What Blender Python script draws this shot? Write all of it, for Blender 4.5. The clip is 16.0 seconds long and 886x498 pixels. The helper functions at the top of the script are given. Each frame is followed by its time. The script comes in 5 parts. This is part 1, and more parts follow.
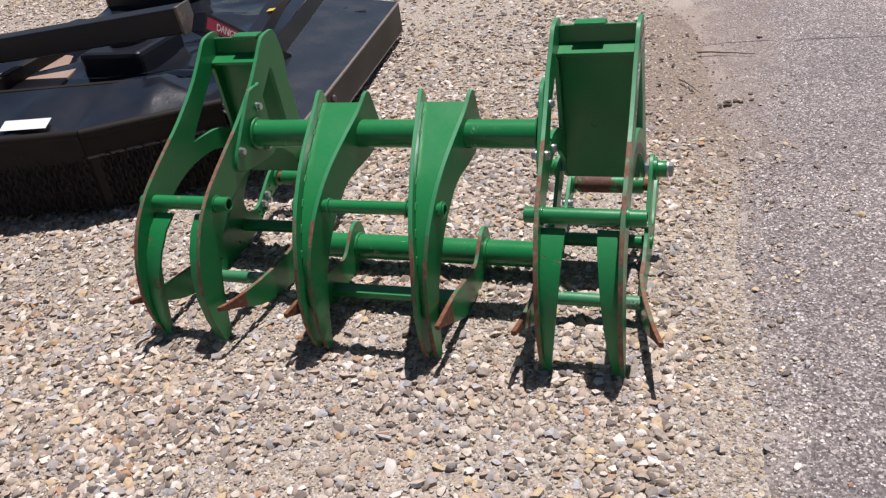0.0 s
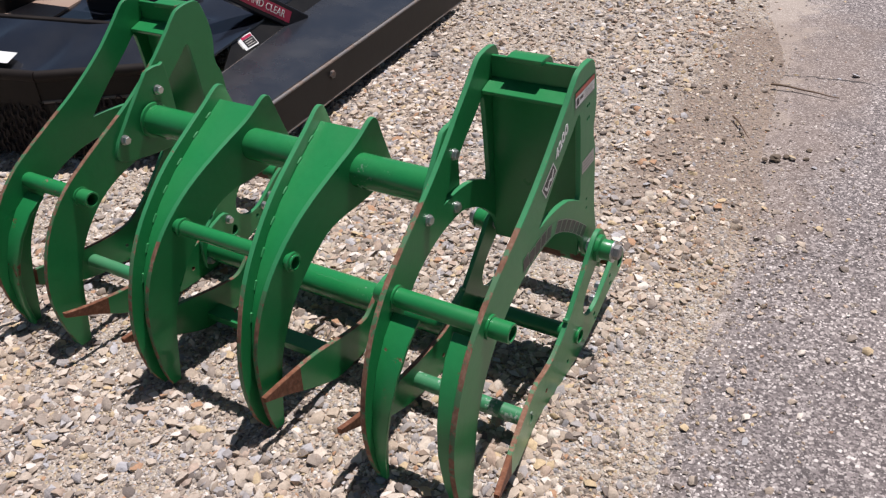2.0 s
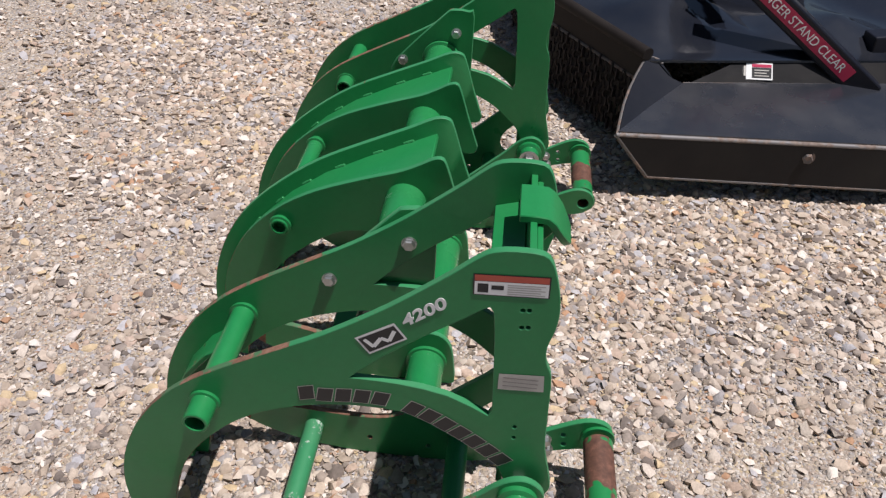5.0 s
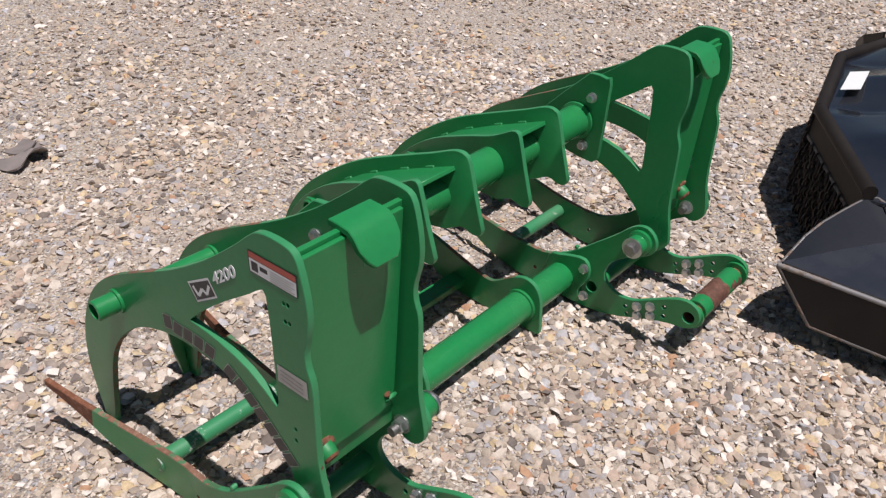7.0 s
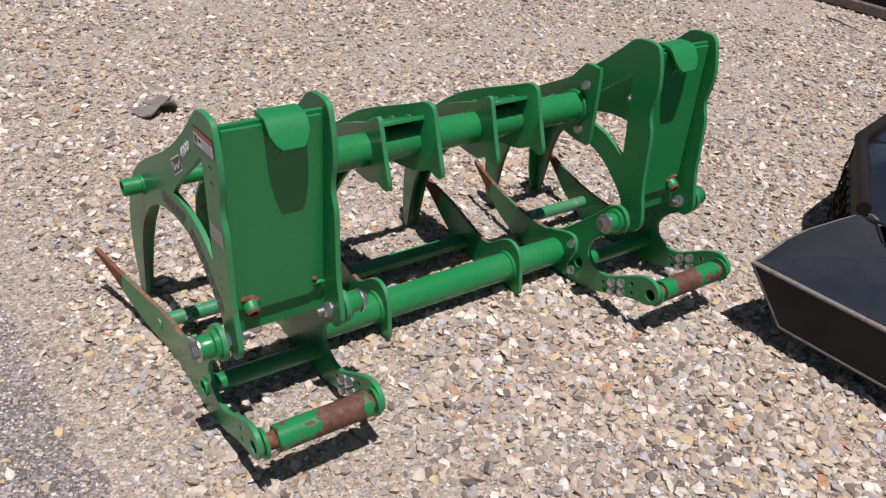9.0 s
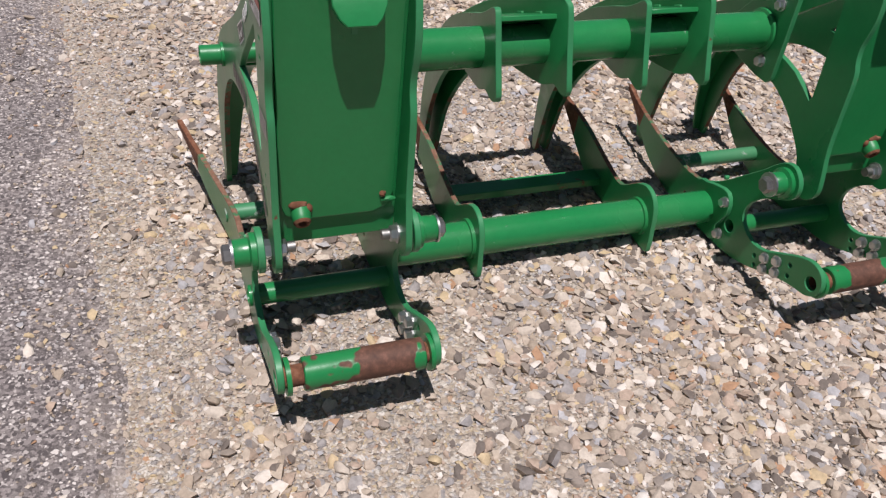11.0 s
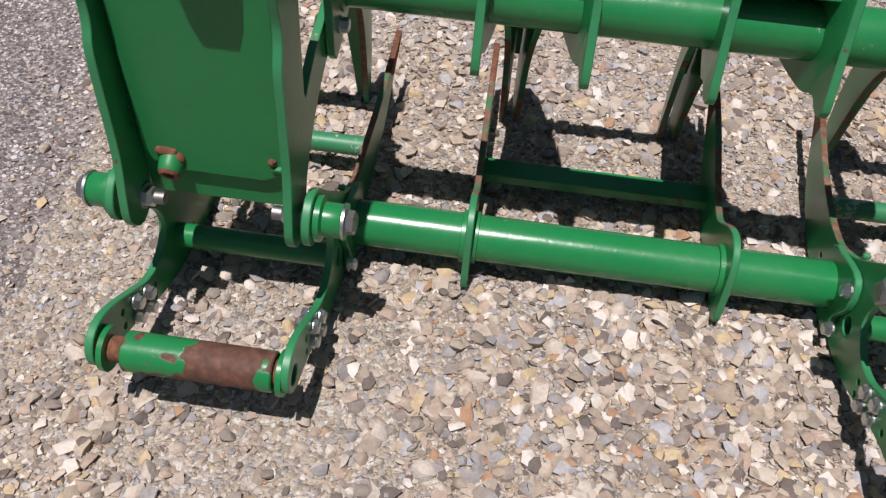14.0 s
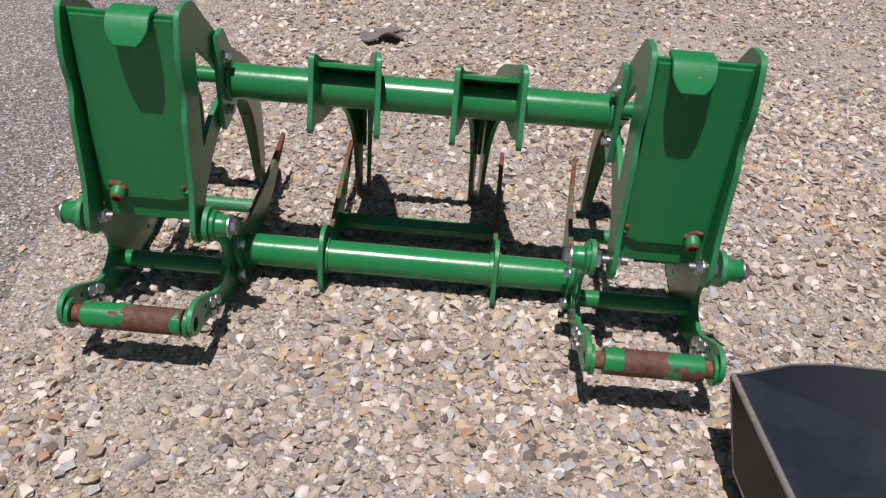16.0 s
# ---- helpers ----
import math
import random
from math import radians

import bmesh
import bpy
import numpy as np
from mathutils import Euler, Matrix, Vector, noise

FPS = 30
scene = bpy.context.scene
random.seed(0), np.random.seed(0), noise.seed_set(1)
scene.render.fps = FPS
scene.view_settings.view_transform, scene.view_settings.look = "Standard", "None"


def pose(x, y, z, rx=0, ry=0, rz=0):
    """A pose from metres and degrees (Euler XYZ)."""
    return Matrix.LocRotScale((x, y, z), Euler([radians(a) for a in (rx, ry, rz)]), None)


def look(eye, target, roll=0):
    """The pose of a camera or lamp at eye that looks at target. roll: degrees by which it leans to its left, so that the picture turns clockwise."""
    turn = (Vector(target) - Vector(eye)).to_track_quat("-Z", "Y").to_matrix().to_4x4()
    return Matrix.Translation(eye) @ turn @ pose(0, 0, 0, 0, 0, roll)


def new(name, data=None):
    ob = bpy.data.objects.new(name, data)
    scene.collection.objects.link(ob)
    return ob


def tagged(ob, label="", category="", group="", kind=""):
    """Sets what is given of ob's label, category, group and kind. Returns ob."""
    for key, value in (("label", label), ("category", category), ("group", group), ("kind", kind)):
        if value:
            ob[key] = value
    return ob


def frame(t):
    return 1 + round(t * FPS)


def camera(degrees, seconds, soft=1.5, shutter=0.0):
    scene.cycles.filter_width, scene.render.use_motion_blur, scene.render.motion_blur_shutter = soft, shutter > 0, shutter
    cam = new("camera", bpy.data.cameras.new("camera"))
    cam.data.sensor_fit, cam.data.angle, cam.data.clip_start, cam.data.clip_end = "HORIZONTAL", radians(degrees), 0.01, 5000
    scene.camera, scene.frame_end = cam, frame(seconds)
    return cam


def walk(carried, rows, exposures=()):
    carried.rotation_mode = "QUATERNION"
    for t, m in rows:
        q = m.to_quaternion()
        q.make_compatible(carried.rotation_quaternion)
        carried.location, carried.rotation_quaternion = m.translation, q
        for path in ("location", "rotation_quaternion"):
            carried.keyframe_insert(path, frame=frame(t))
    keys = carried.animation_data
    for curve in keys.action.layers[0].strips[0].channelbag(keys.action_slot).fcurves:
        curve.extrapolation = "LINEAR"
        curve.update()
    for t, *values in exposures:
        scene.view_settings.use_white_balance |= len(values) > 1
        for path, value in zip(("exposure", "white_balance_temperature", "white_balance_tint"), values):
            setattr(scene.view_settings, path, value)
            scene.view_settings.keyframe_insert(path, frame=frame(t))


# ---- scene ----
cam = camera(56.0, 16.0, soft=1.3)
PATH = [
    (0, (0.904, -1.629, 1.418), (0.275, -0.036, 0.384), -8.7),
    (0.5, (0.907, -1.583, 1.403), (0.325, 0.018, 0.354), -8.3),
    (1, (1.069, -1.431, 1.387), (0.472, 0.141, 0.304), -5.8),
    (1.5, (1.224, -1.213, 1.378), (0.526, 0.301, 0.274), -4.4),
    (2, (1.28, -0.92, 1.379), (0.381, 0.477, 0.264), -4.1),
    (2.5, (1.475, -0.63, 1.381), (0.292, 0.512, 0.243), -3.3),
    (3, (1.618, -0.389, 1.377), (0.264, 0.487, 0.194), -1.1),
    (3.5, (1.621, -0.16, 1.406), (0.156, 0.488, 0.208), 1.3),
    (4, (1.697, 0.126, 1.399), (0.144, 0.512, 0.2), 2.1),
    (4.5, (1.719, 0.357, 1.394), (0.122, 0.505, 0.199), 3.1),
    (5, (1.549, 0.538, 1.377), (-0.048, 0.45, 0.175), 4.3),
    (5.2, (1.487, 0.623, 1.374), (-0.091, 0.395, 0.167), 4.3),
    (7.3, (1.201, 1.44, 1.349), (-0.047, 0.326, 0.253), 4.6),
    (7.5, (1.155, 1.509, 1.348), (-0.051, 0.342, 0.26), 4.3),
    (8, (1.128, 1.633, 1.345), (-0.03, 0.393, 0.287), 3.7),
    (8.5, (1.17, 1.824, 1.339), (0.057, 0.522, 0.306), 4.9),
    (9, (1.132, 1.953, 1.329), (0.122, 0.577, 0.286), 4.7),
    (9.2, (1.082, 2.005, 1.321), (0.124, 0.595, 0.275), 4.8),
    (11.3, (0.777, 1.691, 1.135), (0.223, 0.283, -0.174), 8.9),
    (11.5, (0.718, 1.642, 1.112), (0.219, 0.27, -0.255), 10.5),
    (12, (0.615, 1.599, 1.081), (0.342, 0.262, -0.381), 10.0),
    (12.5, (0.557, 1.554, 1.065), (0.387, 0.231, -0.426), 8.5),
    (13, (0.5, 1.436, 1.044), (0.401, 0.145, -0.481), 7.5),
    (13.5, (0.372, 1.386, 1.043), (0.396, 0.105, -0.492), 4.7),
    (14, (0.182, 1.432, 1.092), (0.294, 0.076, -0.374), 4.2),
    (14.5, (0.093, 1.568, 1.172), (0.24, 0.079, -0.155), 1.9),
    (15, (0.086, 1.768, 1.238), (0.133, 0.203, -0.007), 2.7),
    (15.5, (0.009, 1.933, 1.292), (0.027, 0.335, 0.089), 3.5),
    (16, (-0.108, 2.122, 1.296), (-0.076, 0.486, 0.145), 4.4),
]
EXPOSURES = [(0.0, 0.24), (3.0, 0.25), (5.0, 0.20), (8.0, 0.13), (11.5, 0.0), (13.0, -0.06), (14.5, 0.07), (15.2, 0.10), (16.0, -0.04)]
walk(cam, [(t, look(eye, target, roll)) for t, eye, target, roll in PATH], EXPOSURES)

# ---- world, sun, exposure ----
SUN_DIR = Vector((0.09, 0.28, 1.0)).normalized()
world = bpy.data.worlds.new("sky")
scene.world = world
world.use_nodes = True
wn = world.node_tree.nodes
sky = wn.new("ShaderNodeTexSky")
sky.sky_type = "NISHITA"
sky.sun_disc = False
sky.sun_elevation = math.asin(SUN_DIR.z)
sky.sun_rotation = math.atan2(SUN_DIR.x, SUN_DIR.y)
wn["Background"].inputs[1].default_value = 0.038
world.node_tree.links.new(sky.outputs[0], wn["Background"].inputs[0])
sun_data = bpy.data.lights.new("sun", "SUN")
sun_data.energy = 5.0
sun_data.angle = radians(0.53)
sun_data.color = (1.0, 0.95, 0.965)
sun = new("sun", sun_data)
sun.matrix_world = look(SUN_DIR * 30, (0, 0, 0))
scene.view_settings.exposure = 0.0


# ---- materials ----
def mat(name):
    m = bpy.data.materials.new(name)
    m.use_nodes = True
    t = m.node_tree
    return m, t.nodes, t.links, t.nodes["Principled BSDF"]


def ramp(nodes, stops, mode="LINEAR"):
    r = nodes.new("ShaderNodeValToRGB")
    r.color_ramp.interpolation = mode
    e = r.color_ramp.elements
    while len(e) < len(stops):
        e.new(0.5)
    for k, (p, c) in zip(e, stops):
        k.position = p
        k.color = (*c, 1) if len(c) == 3 else c
    return r


def tex(nodes, links, kind, scale, src, detail=4.0, rough=0.55, feature=None, rand=1.0):
    n = nodes.new("ShaderNodeTexNoise" if kind == "noise" else "ShaderNodeTexVoronoi")
    n.inputs["Scale"].default_value = scale
    if kind == "noise":
        n.inputs["Detail"].default_value = detail
        n.inputs["Roughness"].default_value = rough
    else:
        n.inputs["Randomness"].default_value = rand
        if feature:
            n.feature = feature
    links.new(src, n.inputs["Vector"])
    return n


def mixc(nodes, links, fac, a, b, mode="MIX"):
    n = nodes.new("ShaderNodeMix")
    n.data_type, n.blend_type = "RGBA", mode
    for sock, v in ((n.inputs[0], fac), (n.inputs[6], a), (n.inputs[7], b)):
        if isinstance(v, (int, float)):
            sock.default_value = v
        elif isinstance(v, tuple):
            sock.default_value = (*v, 1)
        else:
            links.new(v, sock)
    return n.outputs[2]


def maths(nodes, links, op, a, b=None, c=None):
    n = nodes.new("ShaderNodeMath")
    n.operation = op
    for sock, v in zip(n.inputs, (a, b, c)):
        if v is None:
            continue
        if isinstance(v, (int, float)):
            sock.default_value = v
        else:
            links.new(v, sock)
    return n.outputs[0]


def bump(nodes, links, height, strength, dist, bsdf, under=None):
    b = nodes.new("ShaderNodeBump")
    b.inputs["Strength"].default_value = strength
    b.inputs["Distance"].default_value = dist
    links.new(height, b.inputs["Height"])
    if under:
        links.new(under, b.inputs["Normal"])
    links.new(b.outputs[0], bsdf.inputs["Normal"])
    return b.outputs[0]


def paint(name, base, rust_amount=0.0, rough=0.30, worn=(0.30, 0.27, 0.22), dust_amount=0.03, blob=(38.0, 9.0, 8.0), rust=((0.075, 0.032, 0.018), (0.16, 0.062, 0.032)), gloss=0.5, band=None, ior=1.5):
    """Painted steel with dust, scuffs and, where rust_amount is above nought, rust breaking through."""
    m, n, l, b = mat(name)
    geo = n.new("ShaderNodeNewGeometry")
    pos = geo.outputs["Position"]
    big = tex(n, l, "noise", 5.0, pos, 5)
    fine = tex(n, l, "noise", 70.0, pos, 6, 0.65)
    dusty = ramp(n, [(0.42, (0, 0, 0)), (0.75, (1, 1, 1))])
    l.new(big.outputs["Fac"], dusty.inputs["Fac"])
    tone = mixc(n, l, fine.outputs["Fac"], tuple(v * 0.86 for v in base), tuple(min(1, v * 1.12) for v in base))
    dust = maths(n, l, "MULTIPLY", dusty.outputs["Color"], dust_amount)
    col = mixc(n, l, dust, tone, (0.30, 0.27, 0.21))
    chips = tex(n, l, "noise", blob[0], pos, blob[2], 0.72)
    spread = tex(n, l, "noise", blob[1], pos, 3, 0.55)
    both = maths(n, l, "ADD", maths(n, l, "MULTIPLY", chips.outputs["Fac"], 0.55), maths(n, l, "MULTIPLY", spread.outputs["Fac"], 0.45))
    if band:
        # a worn stretch round a given distance from the middle of the machine
        sx = n.new("ShaderNodeSeparateXYZ")
        l.new(pos, sx.inputs[0])
        off = maths(n, l, "ABSOLUTE", maths(n, l, "SUBTRACT", maths(n, l, "ABSOLUTE", sx.outputs[0]), band[0]))
        worn_in = maths(n, l, "MAXIMUM", maths(n, l, "MULTIPLY_ADD", off, -1.0 / band[1], 1.0), 0.0)
        both = maths(n, l, "MULTIPLY_ADD", worn_in, 0.30, both)
    b.inputs["Specular IOR Level"].default_value = gloss
    b.inputs["IOR"].default_value = ior
    edge = 0.73 - rust_amount
    mask = ramp(n, [(max(0.0, edge - 0.012), (0, 0, 0)), (min(1.0, edge + 0.012), (1, 1, 1))])
    l.new(both, mask.inputs["Fac"])
    rustc = ramp(n, [(0.3, rust[0]), (0.52, rust[1]), (0.7, worn)])
    l.new(fine.outputs["Fac"], rustc.inputs["Fac"])
    col = mixc(n, l, mask.outputs["Color"], col, rustc.outputs["Color"])
    l.new(col, b.inputs["Base Color"])
    r = maths(n, l, "ADD", maths(n, l, "MULTIPLY", mask.outputs["Color"], 0.42), maths(n, l, "MULTIPLY_ADD", big.outputs["Fac"], 0.22, rough - 0.10))
    l.new(r, b.inputs["Roughness"])
    ripple = tex(n, l, "noise", 22.0, pos, 4)
    h = maths(n, l, "SUBTRACT", maths(n, l, "MULTIPLY_ADD", fine.outputs["Fac"], 0.15, maths(n, l, "MULTIPLY", ripple.outputs["Fac"], 0.5)), maths(n, l, "MULTIPLY", mask.outputs["Color"], 0.25))
    bump(n, l, h, 0.34, 0.004, b)
    return m


GREEN_C = (0.013, 0.185, 0.053)
GREEN = paint("green_paint", GREEN_C, 0.0)
GREEN_SCUFF = paint("green_paint_scuffed", GREEN_C, 0.085, 0.24, (0.28, 0.36, 0.28), 0.04, (65.0, 7.0, 8.0), ((0.05, 0.20, 0.09), (0.16, 0.27, 0.18)))
PIN_RUST = paint("green_paint_rusting", GREEN_C, 0.15, 0.45, (0.20, 0.09, 0.05))
GREEN_BARE = paint("green_paint_scraped_pale", (0.035, 0.205, 0.085), 0.165, 0.45, (0.42, 0.45, 0.40), 0.12, (45.0, 9.0, 8.0), ((0.16, 0.27, 0.18), (0.33, 0.40, 0.33)))
GREEN_DULL = paint("green_paint_on_welds", GREEN_C, 0.03, 0.62)
GREEN_EDGE = paint("green_paint_worn_edge", (0.03, 0.21, 0.08), 0.10, 0.42, (0.34, 0.30, 0.24))
BROWN_EDGE = paint("rust_worn_edge", (0.05, 0.14, 0.06), 0.24, 0.55, (0.27, 0.17, 0.12), rust=((0.11, 0.055, 0.035), (0.19, 0.095, 0.06)))
GREEN_CHIP = paint("green_paint_chipped", GREEN_C, 0.115, 0.34)
RUSTED = paint("rusted_steel", GREEN_C, 0.42, 0.6, (0.24, 0.12, 0.075))
HALF_RUST = paint("green_paint_half_rusted", GREEN_C, 0.195, 0.32, (0.17, 0.075, 0.05), blob=(19.0, 11.0, 2.0), rust=((0.06, 0.026, 0.017), (0.105, 0.045, 0.028)), band=(0.52, 0.055))
BLACK = paint("black_paint", (0.008, 0.009, 0.015), 0.01, 0.36, (0.08, 0.05, 0.035), 0.008, gloss=0.28)
BLACK_EDGE = paint("black_paint_worn_edge", (0.085, 0.078, 0.076), 0.21, 0.5, (0.26, 0.21, 0.18), 0.15, rust=((0.09, 0.058, 0.045), (0.17, 0.12, 0.095)))
PALE_EDGE = paint("paint_worn_to_pale_steel", (0.16, 0.15, 0.148), 0.215, 0.55, (0.26, 0.22, 0.19), 0.2, rust=((0.10, 0.075, 0.06), (0.20, 0.155, 0.13)))
BLACK_DUSTY = paint("black_paint_dusty", (0.010, 0.0095, 0.010), 0.075, 0.44, (0.055, 0.042, 0.034), 0.03, gloss=0.2)
DECK = paint("glossy_faded_black_paint", (0.010, 0.012, 0.018), 0.01, 0.11, (0.08, 0.05, 0.035), 0.03, ior=2.0)
BLACK_SHEEN = paint("faded_black_paint", (0.013, 0.015, 0.021), 0.02, 0.26, (0.10, 0.075, 0.06), 0.045, ior=2.0)
BLACK_MATT = paint("matt_faded_black_paint", (0.013, 0.015, 0.021), 0.02, 0.50, (0.10, 0.075, 0.06), 0.02, gloss=0.06)
BROWN_SCUFF = paint("brown_scuffed_paint", (0.014, 0.011, 0.010), 0.09, 0.6, (0.065, 0.043, 0.033), 0.03, rust=((0.020, 0.014, 0.012), (0.042, 0.027, 0.021)), gloss=0.15)
BROWN_DUST = paint("black_paint_under_brown_dust", (0.30, 0.205, 0.155), 0.05, 0.5, (0.2, 0.14, 0.1), 0.3)


def plain(name, col, rough=0.5, metal=0.0, vary=0.15, scale=60.0):
    m, n, l, b = mat(name)
    geo = n.new("ShaderNodeNewGeometry")
    f = tex(n, l, "noise", scale, geo.outputs["Position"], 6, 0.65)
    c = mixc(n, l, f.outputs["Fac"], tuple(v * (1 - vary) for v in col), tuple(min(1, v * (1 + vary)) for v in col))
    l.new(c, b.inputs["Base Color"])
    b.inputs["Roughness"].default_value = rough
    b.inputs["Metallic"].default_value = metal
    bump(n, l, f.outputs["Fac"], 0.15, 0.002, b)
    return m


ZINC = plain("zinc_plated_steel", (0.55, 0.55, 0.54), 0.38, 1.0, 0.3, 120)
BARE = plain("dull_bare_steel", (0.30, 0.29, 0.28), 0.5, 1.0, 0.35, 90)
# rusty chain, its colour darkened to near black for the shade under the apron
CHAIN = plain("shade_darkened_chain_steel", (0.014, 0.009, 0.008), 0.75, 0.0, 0.5, 90)
DECAL_WHITE = plain("decal_white", (0.72, 0.72, 0.70), 0.4, 0, 0.08)
DECAL_GREY = plain("decal_grey", (0.42, 0.40, 0.36), 0.5, 0, 0.15)
DECAL_RED = plain("decal_red", (0.42, 0.075, 0.045), 0.4, 0, 0.1)
DECAL_CRIMSON = plain("decal_crimson", (0.40, 0.012, 0.06), 0.4, 0, 0.1)
DECAL_BLACK = plain("decal_black", (0.015, 0.015, 0.015), 0.4, 0, 0.1)
DECAL_YELLOW = plain("decal_yellow", (0.62, 0.42, 0.03), 0.4, 0, 0.1)
RUBBER = plain("grey_scrap_rubber", (0.17, 0.143, 0.13), 0.75, 0, 0.3, 30)
TWIG = plain("dry_twig_bark", (0.12, 0.075, 0.045), 0.8, 0, 0.4, 80)

STONE_TONES = [(0.0, (0.15, 0.125, 0.108)), (0.07, (0.27, 0.23, 0.195)), (0.18, (0.435, 0.368, 0.298)), (0.34, (0.345, 0.285, 0.225)), (0.47, (0.52, 0.46, 0.39)), (0.60, (0.30, 0.282, 0.275)),
               (0.70, (0.405, 0.315, 0.25)), (0.79, (0.64, 0.59, 0.53)), (0.88, (0.48, 0.38, 0.24)), (0.93, (0.39, 0.385, 0.395)), (0.978, (0.38, 0.23, 0.14))]


def stone_material():
    m, n, l, b = mat("crushed_limestone")
    geo = n.new("ShaderNodeNewGeometry")
    tone = ramp(n, STONE_TONES, "CONSTANT")
    l.new(geo.outputs["Random Per Island"], tone.inputs["Fac"])
    f = tex(n, l, "noise", 130.0, geo.outputs["Position"], 6, 0.7)
    region = tex(n, l, "noise", 1.3, geo.outputs["Position"], 4, 0.6)
    warm = ramp(n, [(0.35, (1.045, 0.985, 0.93)), (0.62, (0.995, 0.975, 0.985))])
    l.new(region.outputs["Fac"], warm.inputs["Fac"])
    blotch = tex(n, l, "noise", 55.0, geo.outputs["Position"], 3, 0.6)
    c0 = mixc(n, l, 0.30, tone.outputs["Color"], blotch.outputs["Fac"], "OVERLAY")
    c = mixc(n, l, 0.45, c0, f.outputs["Fac"], "OVERLAY")
    c = mixc(n, l, 1.0, c, warm.outputs["Color"], "MULTIPLY")
    l.new(c, b.inputs["Base Color"])
    b.inputs["Roughness"].default_value = 0.85
    bump(n, l, f.outputs["Fac"], 0.55, 0.005, b)
    return m


def soil_mask(n, l, pos):
    """Bare brown soil beside the road, with a ragged border."""
    sx = n.new("ShaderNodeSeparateXYZ")
    l.new(pos, sx.inputs[0])
    rag = tex(n, l, "noise", 4.0, pos, 7, 0.65)
    dx = maths(n, l, "MULTIPLY", maths(n, l, "ABSOLUTE", maths(n, l, "SUBTRACT", sx.outputs[0], 0.78)), 2.2)
    dy = maths(n, l, "MULTIPLY", maths(n, l, "ABSOLUTE", maths(n, l, "SUBTRACT", sx.outputs[1], 2.2)), 0.75)
    d = maths(n, l, "ADD", maths(n, l, "MAXIMUM", dx, dy), maths(n, l, "MULTIPLY", rag.outputs["Fac"], -1.1))
    r = ramp(n, [(0.0, (0.75, 0.75, 0.75)), (0.30, (0, 0, 0))])
    l.new(d, r.inputs["Fac"])
    return r.outputs["Color"]


def ground_material():
    m, n, l, b = mat("gravel_bed")
    geo = n.new("ShaderNodeNewGeometry")
    pos = geo.outputs["Position"]
    wob = tex(n, l, "noise", 30.0, pos, 3)
    shift = n.new("ShaderNodeVectorMath")
    shift.operation = "MULTIPLY_ADD"
    l.new(wob.outputs["Color"], shift.inputs[0])
    shift.inputs[1].default_value = (0.02, 0.02, 0.02)
    l.new(pos, shift.inputs[2])
    v1 = tex(n, l, "voronoi", 75.0, shift.outputs[0])
    v2 = tex(n, l, "voronoi", 190.0, shift.outputs[0])
    big = tex(n, l, "noise", 1.1, pos, 6, 0.6)
    fine = tex(n, l, "noise", 240.0, pos, 5, 0.7)
    t1 = ramp(n, STONE_TONES, "CONSTANT")
    t2 = ramp(n, STONE_TONES, "CONSTANT")
    sep1, sep2 = n.new("ShaderNodeSeparateColor"), n.new("ShaderNodeSeparateColor")
    l.new(v1.outputs["Color"], sep1.inputs[0])
    l.new(v2.outputs["Color"], sep2.inputs[0])
    l.new(sep1.outputs[0], t1.inputs["Fac"])
    l.new(sep2.outputs[0], t2.inputs["Fac"])
    earth = mixc(n, l, fine.outputs["Fac"], (0.15, 0.11, 0.08), (0.38, 0.295, 0.22))
    small = mixc(n, l, 0.75, earth, t2.outputs["Color"])
    gap = ramp(n, [(0.30, (1, 1, 1)), (0.62, (0, 0, 0))])
    l.new(v1.outputs["Distance"], gap.inputs["Fac"])
    bare = ramp(n, [(0.45, (1, 1, 1)), (0.62, (0.25, 0.25, 0.25))])
    l.new(big.outputs["Fac"], bare.inputs["Fac"])
    cover = maths(n, l, "MULTIPLY", gap.outputs["Color"], bare.outputs["Color"])
    c = mixc(n, l, cover, small, t1.outputs["Color"])
    c = mixc(n, l, soil_mask(n, l, pos), c, mixc(n, l, fine.outputs["Fac"], (0.15, 0.105, 0.08), (0.30, 0.225, 0.175)))
    l.new(c, b.inputs["Base Color"])
    b.inputs["Roughness"].default_value = 0.92
    h = maths(n, l, "MULTIPLY_ADD", v2.outputs["Distance"], -0.35, maths(n, l, "MULTIPLY", maths(n, l, "SUBTRACT", 0.8, v1.outputs["Distance"]), cover))
    bump(n, l, h, 1.0, 0.010, b)
    return m


